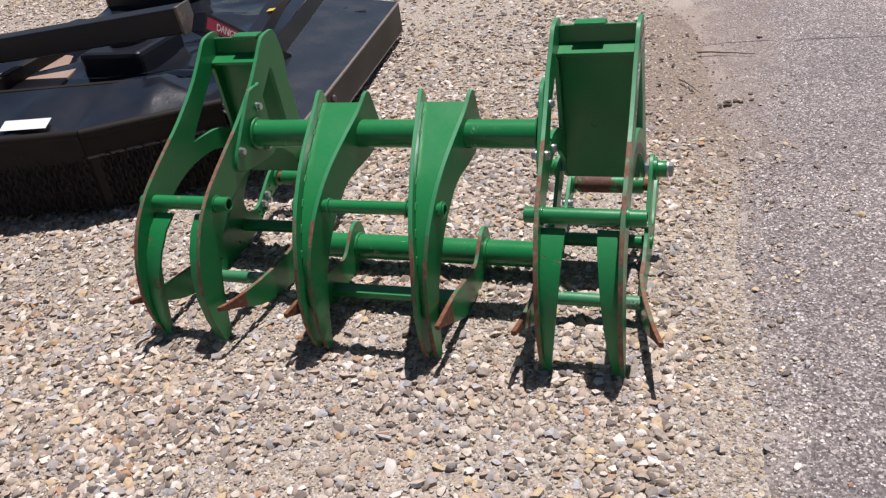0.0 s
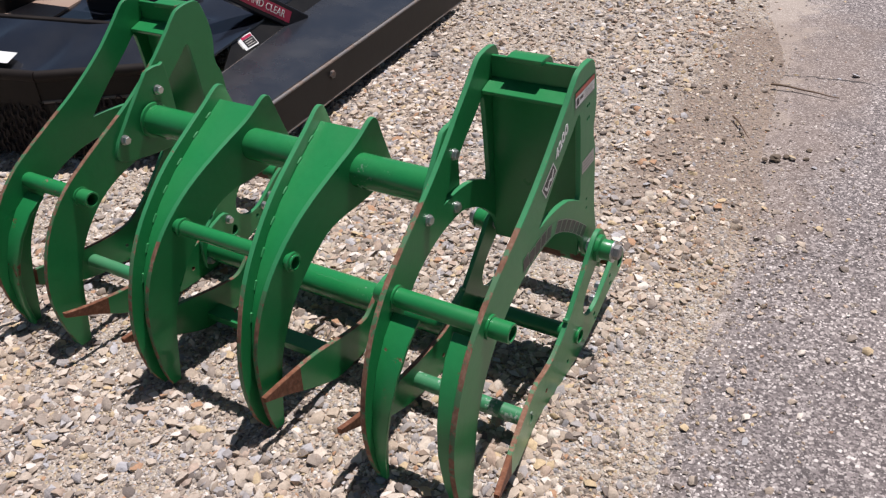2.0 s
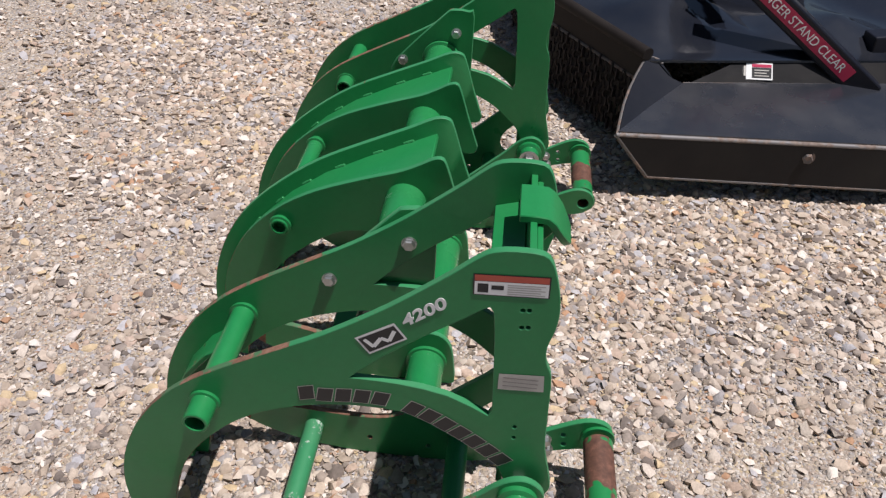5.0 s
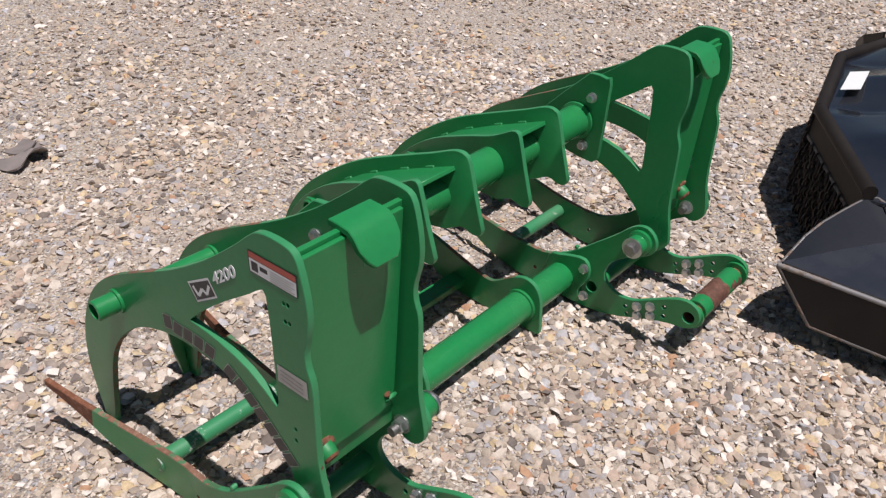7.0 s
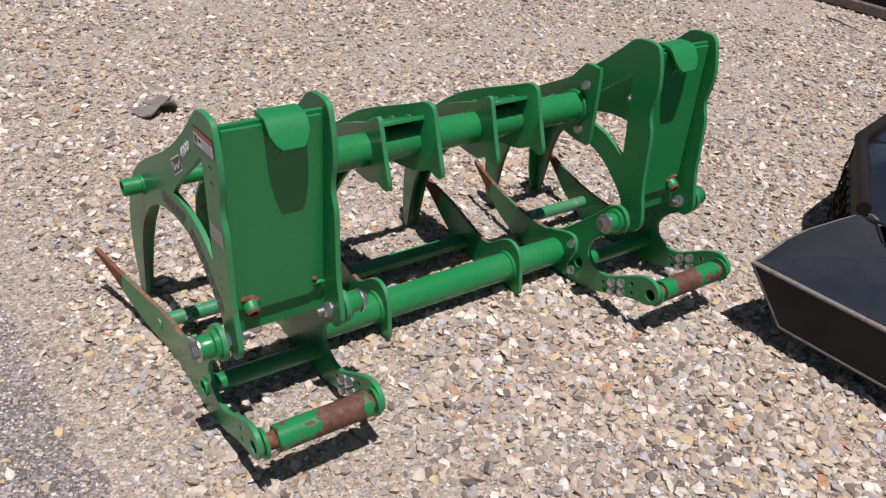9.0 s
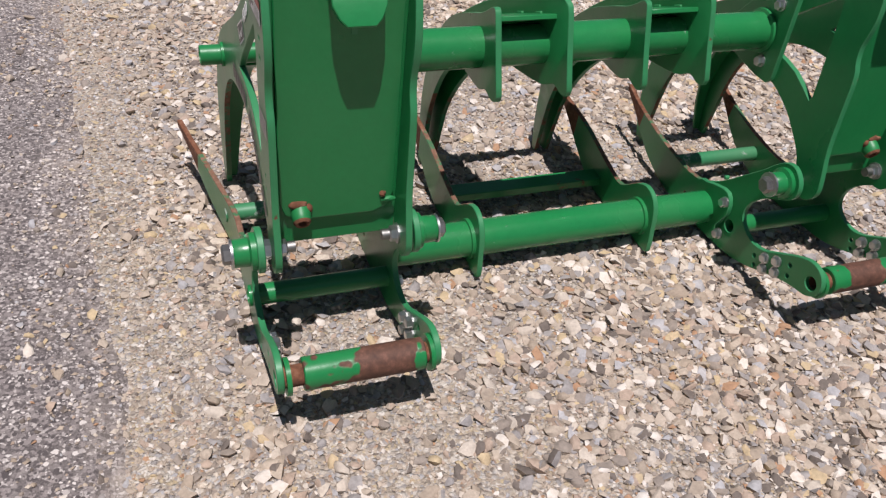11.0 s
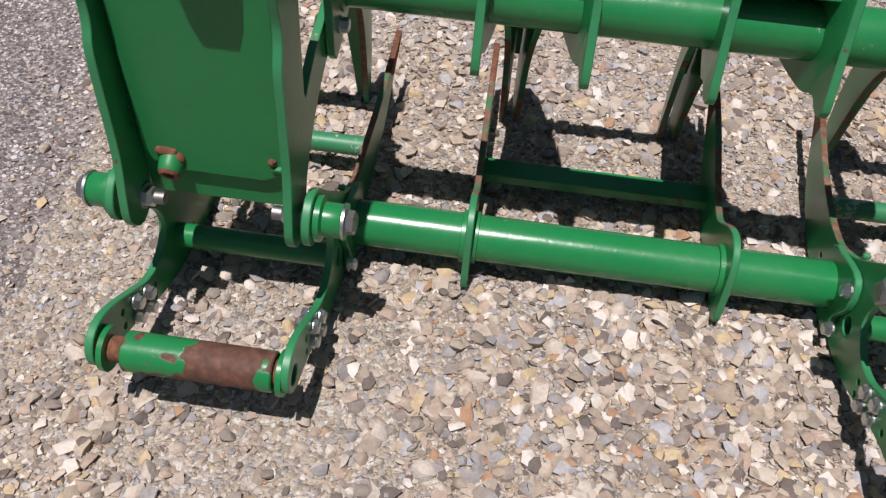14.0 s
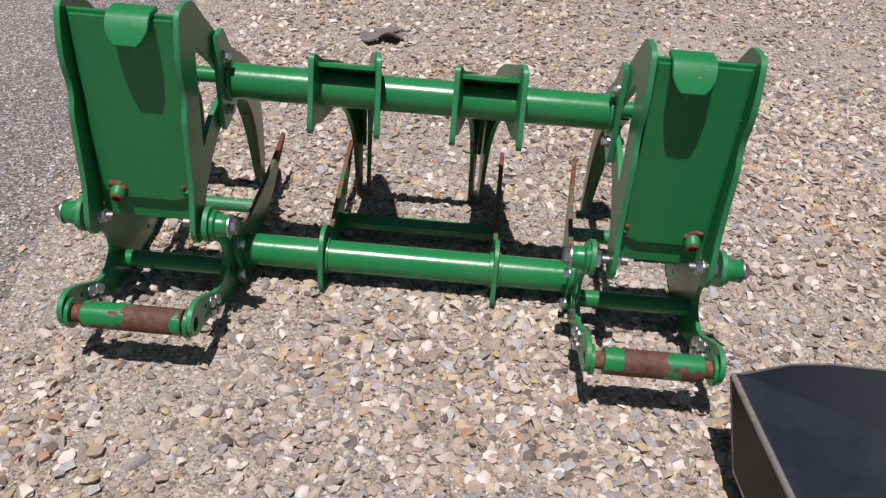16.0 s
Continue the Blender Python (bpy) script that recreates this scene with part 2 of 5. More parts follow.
def asphalt_material():
    m, n, l, b = mat("worn_asphalt")
    geo = n.new("ShaderNodeNewGeometry")
    pos = geo.outputs["Position"]
    grain = tex(n, l, "noise", 210.0, pos, 4, 0.75)
    binder = ramp(n, [(0.32, (0.055, 0.047, 0.048)), (0.5, (0.15, 0.133, 0.131)), (0.68, (0.30, 0.275, 0.265))])
    l.new(grain.outputs["Fac"], binder.inputs["Fac"])
    c = binder.outputs["Color"]
    height = grain.outputs["Fac"]
    # chips of pale and dark stone set in the binder
    warp = tex(n, l, "noise", 170.0, pos, 2)
    bent = n.new("ShaderNodeVectorMath")
    bent.operation = "MULTIPLY_ADD"
    l.new(warp.outputs["Color"], bent.inputs[0])
    bent.inputs[1].default_value = (0.007, 0.007, 0.007)
    l.new(pos, bent.inputs[2])
    cells = tex(n, l, "voronoi", 150.0, bent.outputs[0])
    sep = n.new("ShaderNodeSeparateColor")
    l.new(cells.outputs["Color"], sep.inputs[0])
    packed = ramp(n, [(0.0, (0.06, 0.052, 0.054)), (0.30, (0.13, 0.115, 0.115)), (0.55, (0.22, 0.20, 0.195)), (0.75, (0.34, 0.31, 0.30)), (0.90, (0.50, 0.47, 0.455))], "CONSTANT")
    l.new(sep.outputs[0], packed.inputs["Fac"])
    c = mixc(n, l, 0.55, c, packed.outputs["Color"])
    for scale, share, grow in ((190.0, 0.40, 0.55), (105.0, 0.30, 0.48), (70.0, 0.06, 0.42)):
        v = tex(n, l, "voronoi", scale, bent.outputs[0])
        sep = n.new("ShaderNodeSeparateColor")
        l.new(v.outputs["Color"], sep.inputs[0])
        chosen = maths(n, l, "LESS_THAN", sep.outputs[0], share)
        inside = maths(n, l, "LESS_THAN", v.outputs["Distance"], maths(n, l, "MULTIPLY_ADD", sep.outputs[1], 0.25, grow - 0.15))
        on = maths(n, l, "MULTIPLY", chosen, inside)
        tone = ramp(n, [(0.0, (0.08, 0.07, 0.071)), (0.34, (0.24, 0.215, 0.212)), (0.58, (0.42, 0.39, 0.375)), (0.85, (0.60, 0.57, 0.55))], "CONSTANT")
        l.new(sep.outputs[2], tone.inputs["Fac"])
        c = mixc(n, l, on, c, tone.outputs["Color"])
        height = maths(n, l, "MULTIPLY_ADD", on, 0.5, height)
    big = tex(n, l, "noise", 1.6, pos, 6, 0.6)
    tint = ramp(n, [(0.35, (0.90, 0.86, 0.845)), (0.65, (1.18, 1.12, 1.08))])
    l.new(big.outputs["Fac"], tint.inputs["Fac"])
    c = mixc(n, l, 1.0, c, tint.outputs["Color"], "MULTIPLY")
    sx = n.new("ShaderNodeSeparateXYZ")
    l.new(pos, sx.inputs[0])
    # tan dust carried from the gravel over the road's edge
    rag = tex(n, l, "noise", 6.0, pos, 8, 0.7)
    past = maths(n, l, "SUBTRACT", sx.outputs[0], maths(n, l, "MULTIPLY_ADD", sx.outputs[1], -0.065, 0.950))
    dust = ramp(n, [(0.0, (0.75, 0.75, 0.75)), (0.07, (0.25, 0.25, 0.25)), (0.20, (0, 0, 0))])
    l.new(maths(n, l, "ADD", past, maths(n, l, "MULTIPLY_ADD", rag.outputs["Fac"], -0.75, 0.42)), dust.inputs["Fac"])
    earth = mixc(n, l, grain.outputs["Fac"], (0.26, 0.205, 0.165), (0.55, 0.475, 0.405))
    c = mixc(n, l, dust.outputs["Color"], c, earth)
    c = mixc(n, l, maths(n, l, "MULTIPLY", soil_mask(n, l, pos), 0.55), c, mixc(n, l, grain.outputs["Fac"], (0.15, 0.105, 0.085), (0.31, 0.24, 0.19)))
    # fine cracks that wander along two lines
    wander = tex(n, l, "noise", 3.5, pos, 7, 0.65)
    breaks = tex(n, l, "noise", 5.0, pos, 2)
    for y0 in (1.04, 2.34):
        d = maths(n, l, "ABSOLUTE", maths(n, l, "ADD", maths(n, l, "SUBTRACT", sx.outputs[1], y0 + 0.09), maths(n, l, "MULTIPLY", wander.outputs["Fac"], -0.18)))
        line = maths(n, l, "LESS_THAN", d, maths(n, l, "MULTIPLY_ADD", breaks.outputs["Fac"], 0.03, -0.0125))
        c = mixc(n, l, maths(n, l, "MULTIPLY", line, 0.85), c, (0.03, 0.025, 0.025))
    l.new(c, b.inputs["Base Color"])
    b.inputs["Roughness"].default_value = 0.88
    bump(n, l, height, 0.6, 0.004, b)
    return m


STONE, GROUND, ASPHALT = stone_material(), ground_material(), asphalt_material()
SOIL = plain("dark_soil", (0.13, 0.098, 0.072), 0.95, 0, 0.5, 60)


# ---- mesh helpers ----
def mesh_of(bm, name, *mats, smooth=False):
    me = bpy.data.meshes.new(name)
    bm.normal_update()
    bm.to_mesh(me)
    bm.free()
    for k in mats:
        me.materials.append(k)
    if smooth:
        me.polygons.foreach_set("use_smooth", [True] * len(me.polygons))
        me.set_sharp_from_angle(angle=radians(38))
    return me


def thing(name, label, category, group="", place=(0, 0, 0)):
    ob = new(name)
    ob.location = place
    ob.empty_display_size = 0.1
    return tagged(ob, label, category, group)


def part(name, me, parent, label="", m=None):
    ob = new(name, me)
    ob.parent = parent
    if m is not None:
        ob.matrix_basis = m
    return tagged(ob, label) if label else ob


def smooth_loop(pts, per=4, corners=()):
    """A closed Catmull-Rom curve through the points; those named in corners stay sharp."""
    out, k = [], len(pts)
    for i in range(k):
        p0, p1, p2, p3 = (Vector(pts[(i + j - 1) % k]) for j in range(4))
        if i in corners:
            p0 = p1
        if (i + 1) % k in corners:
            p3 = p2
        for s in range(per):
            u = s / per
            out.append(0.5 * ((2 * p1) + (p2 - p0) * u + (2 * p0 - 5 * p1 + 4 * p2 - p3) * u * u + (3 * p1 - p0 - 3 * p2 + p3) * u ** 3))
    return out


def plate(name, loops, x0, thick, mats=(GREEN, GREEN_EDGE), lean=None, bevel=0.0016):
    """A steel plate in the yz plane from x0 to x0 + thick; loops: the outline and then the holes. lean(y, z): a push along x."""
    bm = bmesh.new()
    edges = []
    for loop in loops:
        vs = [bm.verts.new((x0, p[0], p[1])) for p in loop]
        edges += [bm.edges.new((a, b)) for a, b in zip(vs, vs[1:] + vs[:1])]
    bmesh.ops.triangle_fill(bm, use_beauty=True, use_dissolve=False, edges=edges)
    bmesh.ops.recalc_face_normals(bm, faces=bm.faces)
    front = list(bm.faces)
    grown = bmesh.ops.extrude_face_region(bm, geom=front, use_keep_orig=True)
    for v in grown["geom"]:
        if isinstance(v, bmesh.types.BMVert):
            v.co.x += thick
    bmesh.ops.recalc_face_normals(bm, faces=bm.faces)
    for f in bm.faces:
        f.material_index = 1 if abs(f.normal.x) < 0.5 else 0
    if bevel:
        rim = [e for e in bm.edges if len(e.link_faces) == 2 and e.link_faces[0].material_index != e.link_faces[1].material_index]
        bmesh.ops.bevel(bm, geom=rim, offset=bevel, segments=1, affect="EDGES", profile=0.5, clamp_overlap=True, material=1)
    if lean:
        for v in bm.verts:
            v.co.x += lean(v.co.y, v.co.z)
    return mesh_of(bm, name, *mats, smooth=True)


def ring_profile(points, name, segs, mats, axis="x", smooth=True, index=None):
    """A turned solid: points are (along, radius), about the x axis."""
    bm = bmesh.new()
    rows = []
    for a, r in points:
        rows.append([bm.verts.new((a, r * math.cos(2 * math.pi * i / segs), r * math.sin(2 * math.pi * i / segs))) for i in range(segs)] if r > 1e-6 else [bm.verts.new((a, 0, 0))])
    for j, (ra, rb) in enumerate(zip(rows, rows[1:])):
        for i in range(segs):
            k = (i + 1) % segs
            vs = [ra[i % len(ra)], ra[k % len(ra)], rb[k % len(rb)], rb[i % len(rb)]]
            vs = [v for n_, v in enumerate(vs) if v not in vs[:n_]]
            f = bm.faces.new(vs)
            if index:
                f.material_index = index[j]
    bmesh.ops.recalc_face_normals(bm, faces=bm.faces)
    return mesh_of(bm, name, *mats, smooth=smooth)


def pipe(name, x0, x1, r, wall=0.006, mats=(GREEN,), segs=28, weld=0.0):
    """A hollow pipe along x with open ends; weld: the bead round each end."""
    e = 0.0015
    pts = [(x0 + 0.05, r - wall), (x0, r - wall), (x0, r - e), (x0 + e, r), (x1 - e, r), (x1, r - e), (x1, r - wall), (x1 - 0.05, r - wall), (x1 - 0.05, 0), ]
    pts = [(x0 + 0.05, 0)] + pts
    return ring_profile(pts, name, segs, mats)


def hexhead(name, x0, length, across, mats, washer=0.0):
    """A hexagon bolt head or nut along +x from x0, with a washer under it if asked."""
    bm = bmesh.new()
    rows = []
    ch = across * 0.08
    sign = 1 if length > 0 else -1
    for a, r in ((x0, across / 2), (x0 + length - sign * ch, across / 2), (x0 + length, across / 2 - ch * 1.2)):
        rows.append([bm.verts.new((a, r * math.cos(math.pi / 3 * i), r * math.sin(math.pi / 3 * i))) for i in range(6)])
    for ra, rb in zip(rows, rows[1:]):
        for i in range(6):
            bm.faces.new((ra[i], ra[(i + 1) % 6], rb[(i + 1) % 6], rb[i]))
    bm.faces.new(rows[0])
    bm.faces.new(rows[-1])
    if washer:
        ws = [[bm.verts.new((a, washer * math.cos(math.pi / 9 * i), washer * math.sin(math.pi / 9 * i))) for i in range(18)] for a in (x0 - sign * 0.0005, x0 + sign * 0.003)]
        for i in range(18):
            bm.faces.new((ws[0][i], ws[0][(i + 1) % 18], ws[1][(i + 1) % 18], ws[1][i]))
        bm.faces.new(ws[0])
        bm.faces.new(ws[1])
    bmesh.ops.recalc_face_normals(bm, faces=bm.faces)
    return mesh_of(bm, name, *mats)


def sheet(name, line, x_lo, x_hi, thick, mats):
    """A bent sheet: line is a list of (y, z); x_lo and x_hi give its edges at each point of the line."""
    bm = bmesh.new()
    k = len(line)
    nor = []
    for i in range(k):
        a, b = Vector(line[max(i - 1, 0)]), Vector(line[min(i + 1, k - 1)])
        d = (b - a).normalized()
        nor.append(Vector((d.y, -d.x)))
    rows = []
    for i in range(k):
        p = Vector(line[i])
        q = p + nor[i] * thick
        rows.append([bm.verts.new(c) for c in ((x_lo[i], p.x, p.y), (x_hi[i], p.x, p.y), (x_hi[i], q.x, q.y), (x_lo[i], q.x, q.y))])
    for ra, rb in zip(rows, rows[1:]):
        for i in range(4):
            bm.faces.new((ra[i], ra[(i + 1) % 4], rb[(i + 1) % 4], rb[i]))
    bm.faces.new(rows[0])
    bm.faces.new(rows[-1])
    bmesh.ops.recalc_face_normals(bm, faces=bm.faces)
    edges = [e for e in bm.edges if len(e.link_faces) == 2 and e.calc_face_angle(0) > 0.9]
    bmesh.ops.bevel(bm, geom=edges, offset=0.0015, segments=1, affect="EDGES", profile=0.5, clamp_overlap=True)
    return mesh_of(bm, name, *mats, smooth=True)


def box(name, lo, hi, mats, bevel=0.002, lean=None):
    bm = bmesh.new()
    bmesh.ops.create_cube(bm, size=1.0)
    for v in bm.verts:
        v.co = Vector([(l_ + h_) / 2 + c * (h_ - l_) for l_, h_, c in zip(lo, hi, v.co)])
    if bevel:
        bmesh.ops.bevel(bm, geom=list(bm.edges), offset=bevel, segments=2, affect="EDGES", profile=0.5, clamp_overlap=True)
    if lean:
        for v in bm.verts:
            v.co = lean(v.co)
    return mesh_of(bm, name, *mats)


def flat(name, corners, mats):
    """A thin flat patch from a closed list of 3D corners."""
    bm = bmesh.new()
    bm.faces.new([bm.verts.new(c) for c in corners])
    return mesh_of(bm, name, *mats)


def lettering(name, text, size, material, m, parent, label="", thick=0.0004, bold=0.0, slant=0.0):
    cu = bpy.data.curves.new(name, "FONT")
    cu.body, cu.size, cu.extrude = text, size, thick
    cu.offset, cu.shear = bold, slant
    cu.align_x, cu.align_y = "CENTER", "CENTER"
    tmp = bpy.data.objects.new(name, cu)
    scene.collection.objects.link(tmp)
    me = bpy.data.meshes.new_from_object(tmp.evaluated_get(bpy.context.evaluated_depsgraph_get()))
    bpy.data.objects.remove(tmp)
    me.materials.clear()
    me.materials.append(material)
    return part(name, me, parent, label, m)


# ---- ground ----
def ground_height(x, y):
    return -0.012 + 0.010 * noise.noise(Vector((x * 0.9, y * 0.9, 3.1))) + 0.004 * noise.noise(Vector((x * 4, y * 4, 7.7)))


def edge_x(y):
    """Where the gravel gives way to the asphalt."""
    base = 0.950 - 0.060 * y if y < 1.5 else 0.860 - 0.20 * (y - 1.5)
    return base + 0.025 * noise.noise(Vector((y * 2.3, 0.4, 0))) + 0.012 * noise.noise(Vector((y * 9, 2.4, 0)))


def road_height(past):
    """The road feathers out under the gravel."""
    return 0.004 - 0.030 * math.exp(-max(0.0, past) / 0.11)


def axis_steps(lo, hi, fine, far):
    a = [lo + (hi - lo) * i / round((hi - lo) / fine) for i in range(round((hi - lo) / fine) + 1)]
    s, step = fine, fine
    head, tail = [], []
    while s < far:
        step *= 1.6
        s += step
        head.insert(0, lo - s)
        tail.append(hi + s)
    return head + a + tail


def build_ground():
    xs, ys = axis_steps(-5, 3, 0.08, 600), axis_steps(-4, 5, 0.08, 600)
    near = lambda x, y: max(0.0, 1.0 - max(0, abs(x + 1) - 4, abs(y - 0.5) - 4.5) / 3)
    vs = [(x, y, -0.012 + (ground_height(x, y) + 0.012) * near(x, y)) for y in ys for x in xs]
    w = len(xs)
    fs = [(j * w + i, j * w + i + 1, (j + 1) * w + i + 1, (j + 1) * w + i) for j in range(len(ys) - 1) for i in range(w - 1)]
    me = bpy.data.meshes.new("ground")
    me.from_pydata(vs, [], fs)
    me.materials.append(GROUND)
    me.polygons.foreach_set("use_smooth", [True] * len(fs))
    tagged(new("ground", me), "pale crushed limestone gravel yard with patches of bare tan dirt", "ground", kind="structure")


def build_asphalt():
    ys = [-12 + 0.06 * i for i in range(round(30 / 0.06))]
    cols = [0, 0.03, 0.06, 0.1, 0.15, 0.21, 0.3, 0.6, 1.0, 1.6, 2.6, 4.5, 8]
    vs = []
    for y in ys:
        for k, c in enumerate(cols):
            z = road_height(c) + 0.002 * noise.noise(Vector((c * 3, y * 3, 1)))
            vs.append((edge_x(y) + c, y, z))
    w = len(cols)
    fs = [(j * w + i, j * w + i + 1, (j + 1) * w + i + 1, (j + 1) * w + i) for j in range(len(ys) - 1) for i in range(w - 1)]
    me = bpy.data.meshes.new("asphalt")
    me.from_pydata(vs, [], fs)
    me.materials.append(ASPHALT)
    me.polygons.foreach_set("use_smooth", [True] * len(fs))
    tagged(new("asphalt_road", me), "worn grey asphalt with pale exposed aggregate and fine cracks", "road", kind="structure")


build_ground()
build_asphalt()


ICO = np.array([(0, 0, 1), (0.894, 0, 0.447), (0.276, 0.851, 0.447), (-0.724, 0.526, 0.447), (-0.724, -0.526, 0.447), (0.276, -0.851, 0.447),
                (0.724, 0.526, -0.447), (-0.276, 0.851, -0.447), (-0.894, 0, -0.447), (-0.276, -0.851, -0.447), (0.724, -0.526, -0.447), (0, 0, -1)])
ICO_F = np.array([(0, 1, 2), (0, 2, 3), (0, 3, 4), (0, 4, 5), (0, 5, 1), (1, 6, 2), (2, 7, 3), (3, 8, 4), (4, 9, 5), (5, 10, 1),
                  (6, 7, 2), (7, 8, 3), (8, 9, 4), (9, 10, 5), (10, 6, 1), (11, 7, 6), (11, 8, 7), (11, 9, 8), (11, 10, 9), (11, 6, 10)])
OCT = np.array([(1, 0, 0), (0, 1, 0), (-1, 0, 0), (0, -1, 0), (0, 0, 1), (0, 0, -1)], float)
OCT_F = np.array([(0, 1, 4), (1, 2, 4), (2, 3, 4), (3, 0, 4), (1, 0, 5), (2, 1, 5), (3, 2, 5), (0, 3, 5)])


def stones(name, spots, label, material, fine=False, seed=11):
    """Angular broken stones, one island each: spots are rows of x, y, z, radius."""
    rng = np.random.default_rng(seed)
    base, tri = (OCT, OCT_F) if fine else (ICO, ICO_F)
    k, w = len(spots), len(base)
    v = base[None] * (1 + rng.uniform(-0.22, 0.22, (k, w, 1))) + rng.uniform(-0.13, 0.13, (k, w, 3))
    # clean breaks: what lies past a random plane is pressed onto it
    for _ in range(1 if fine else 4):
        d = rng.normal(0, 1, (k, 3))
        d /= np.linalg.norm(d, axis=1)[:, None]
        over = np.maximum(0, np.einsum("kij,kj->ki", v, d) - rng.uniform(0.46, 0.80, k)[:, None])
        v -= over[:, :, None] * d[:, None]
    v *= np.stack([rng.uniform(0.95, 1.5, k), rng.uniform(0.80, 1.15, k), rng.uniform(0.45, 0.85, k)], 1)[:, None]
    ang, tx, ty = rng.uniform(0, 6.283, k), rng.normal(0, 0.22, k), rng.normal(0, 0.22, k)
    v[:, :, 2] += tx[:, None] * v[:, :, 0] + ty[:, None] * v[:, :, 1]
    c, s = np.cos(ang)[:, None], np.sin(ang)[:, None]
    v = np.stack([c * v[:, :, 0] - s * v[:, :, 1], s * v[:, :, 0] + c * v[:, :, 1], v[:, :, 2]], 2)
    v = v * spots[:, None, 3:4] + spots[:, None, :3]
    f = (tri[None] + w * np.arange(k)[:, None, None]).reshape(-1, 3)
    me = bpy.data.meshes.new(name)
    me.vertices.add(w * k)
    me.vertices.foreach_set("co", v.reshape(-1))
    me.loops.add(f.size)
    me.loops.foreach_set("vertex_index", f.reshape(-1).astype(np.int32))
    me.polygons.add(len(f))
    me.polygons.foreach_set("loop_start", np.arange(0, f.size, 3, dtype=np.int32))
    me.polygons.foreach_set("use_smooth", np.full(len(f), not fine))
    me.update(calc_edges=True)
    if not fine:
        me.set_sharp_from_angle(angle=radians(48))
    me.materials.append(material)
    return tagged(new(name, me), label, "gravel", kind="stuff")


def soil_patch(x, y):
    """How far the gravel gives way to bare brown soil at the road edge."""
    a = math.exp(-((x - 0.78) / 0.30) ** 2) * max(0.0, min(1.0, (y - 1.15) / 0.5)) * max(0.0, min(1.0, (3.4 - y) / 0.6))
    return max(0.0, min(1.0, a * 1.25 + 0.5 * noise.noise(Vector((x * 4, y * 4, 9.0))) * a))


BARE_SPOTS = [(-0.08, -0.32, 0.34, 0.26), (0.20, -1.20, 0.45, 0.30), (-0.15, 1.75, 0.40, 0.30), (0.40, 0.70, 0.16, 0.14), (-0.75, -0.75, 0.45, 0.20), (0.45, -0.42, 0.22, 0.12), (-0.45, 0.10, 0.25, 0.22), (0.05, 0.10, 0.25, 0.16)]


def scatter(lo, hi, per_m2, r_lo, r_hi, seed, skip=None, power=2.2, sink=0.24):
    rng = np.random.default_rng(seed)
    k = int((hi[0] - lo[0]) * (hi[1] - lo[1]) * per_m2)
    x, y, u, r = rng.uniform(lo[0], hi[0], k), rng.uniform(lo[1], hi[1], k), rng.random(k), rng.random(k)
    rad = r_lo + (r_hi - r_lo) * r ** power
    rows = []
    for a, b, c, d in zip(x, y, u, rad):
        if skip and skip(a, b):
            continue
        past = a - edge_x(b)
        if past > 0.45:
            continue
        thin = 0.52 + 1.2 * noise.noise(Vector((a * 1.1, b * 1.1, 21.0))) + 0.45 * noise.noise(Vector((a * 3.3, b * 3.3, 5.0)))
        for cx, cy, rx, ry in BARE_SPOTS:
            thin -= 0.95 * math.exp(-((a - cx) / rx) ** 2 - ((b - cy) / ry) ** 2) * (0.8 if d > 0.006 else 0.3)
        keep = max(0.22, min(1.0, thin + 0.30)) * (1 - 0.85 * soil_patch(a, b))
        if past > -0.14:
            keep *= 0.75 * math.exp(-(past + 0.14) / (0.10 if d > 0.006 else 0.15)) + 0.015
            if d > 0.011 and c > 0.3 * keep:
                continue
        if c > keep:
            continue
        z = max(ground_height(a, b), road_height(past) if past > 0 else -1) + d * sink
        rows.append((a, b, z, d))
    return np.array(rows)


NEAR = lambda x, y: -1.7 < x < 1.45 and -1.1 < y < 2.0
stones("gravel", np.concatenate([scatter((-1.7, -1.1), (1.45, 2.0), 9800, 0.0042, 0.0172, 1, power=2.4),
                                 scatter((-5.0, -4.0), (1.45, 4.2), 1900, 0.0062, 0.0185, 2, NEAR)]), "angular beige and grey crushed limestone gravel", STONE)
def verge(seed):
    """Fine chips strewn over the ragged edge of the road."""
    rng = np.random.default_rng(seed)
    rows = []
    for a, b, u, r in zip(rng.uniform(-0.25, 0.45, 26000), rng.uniform(-1.6, 3.0, 26000), rng.random(26000), rng.random(26000)):
        x = edge_x(b) + a
        if u < (0.75 + 0.9 * noise.noise(Vector((x * 5, b * 5, 2.0)))) * math.exp(-max(0.0, a) / 0.10):
            rows.append((x, b, max(ground_height(x, b), road_height(a)) + 0.001, 0.002 + 0.0055 * r ** 2.5))
    return np.array(rows)


stones("fine_gravel", np.concatenate([scatter((-1.7, -1.1), (1.45, 2.0), 9500, 0.0022, 0.0060, 3, None, 1.5, 0.5),
                                      scatter((-3.6, -2.6), (1.45, 3.2), 1500, 0.0035, 0.0075, 4, NEAR, 1.5, 0.5), verge(6)]), "fine crushed limestone chips between the larger stones", STONE, True, 12)


# ---- the grapple ----
grapple = thing("grapple", "green steel brush grapple with curved rust-tipped tines on gravel", "loader attachment")
T = 0.012

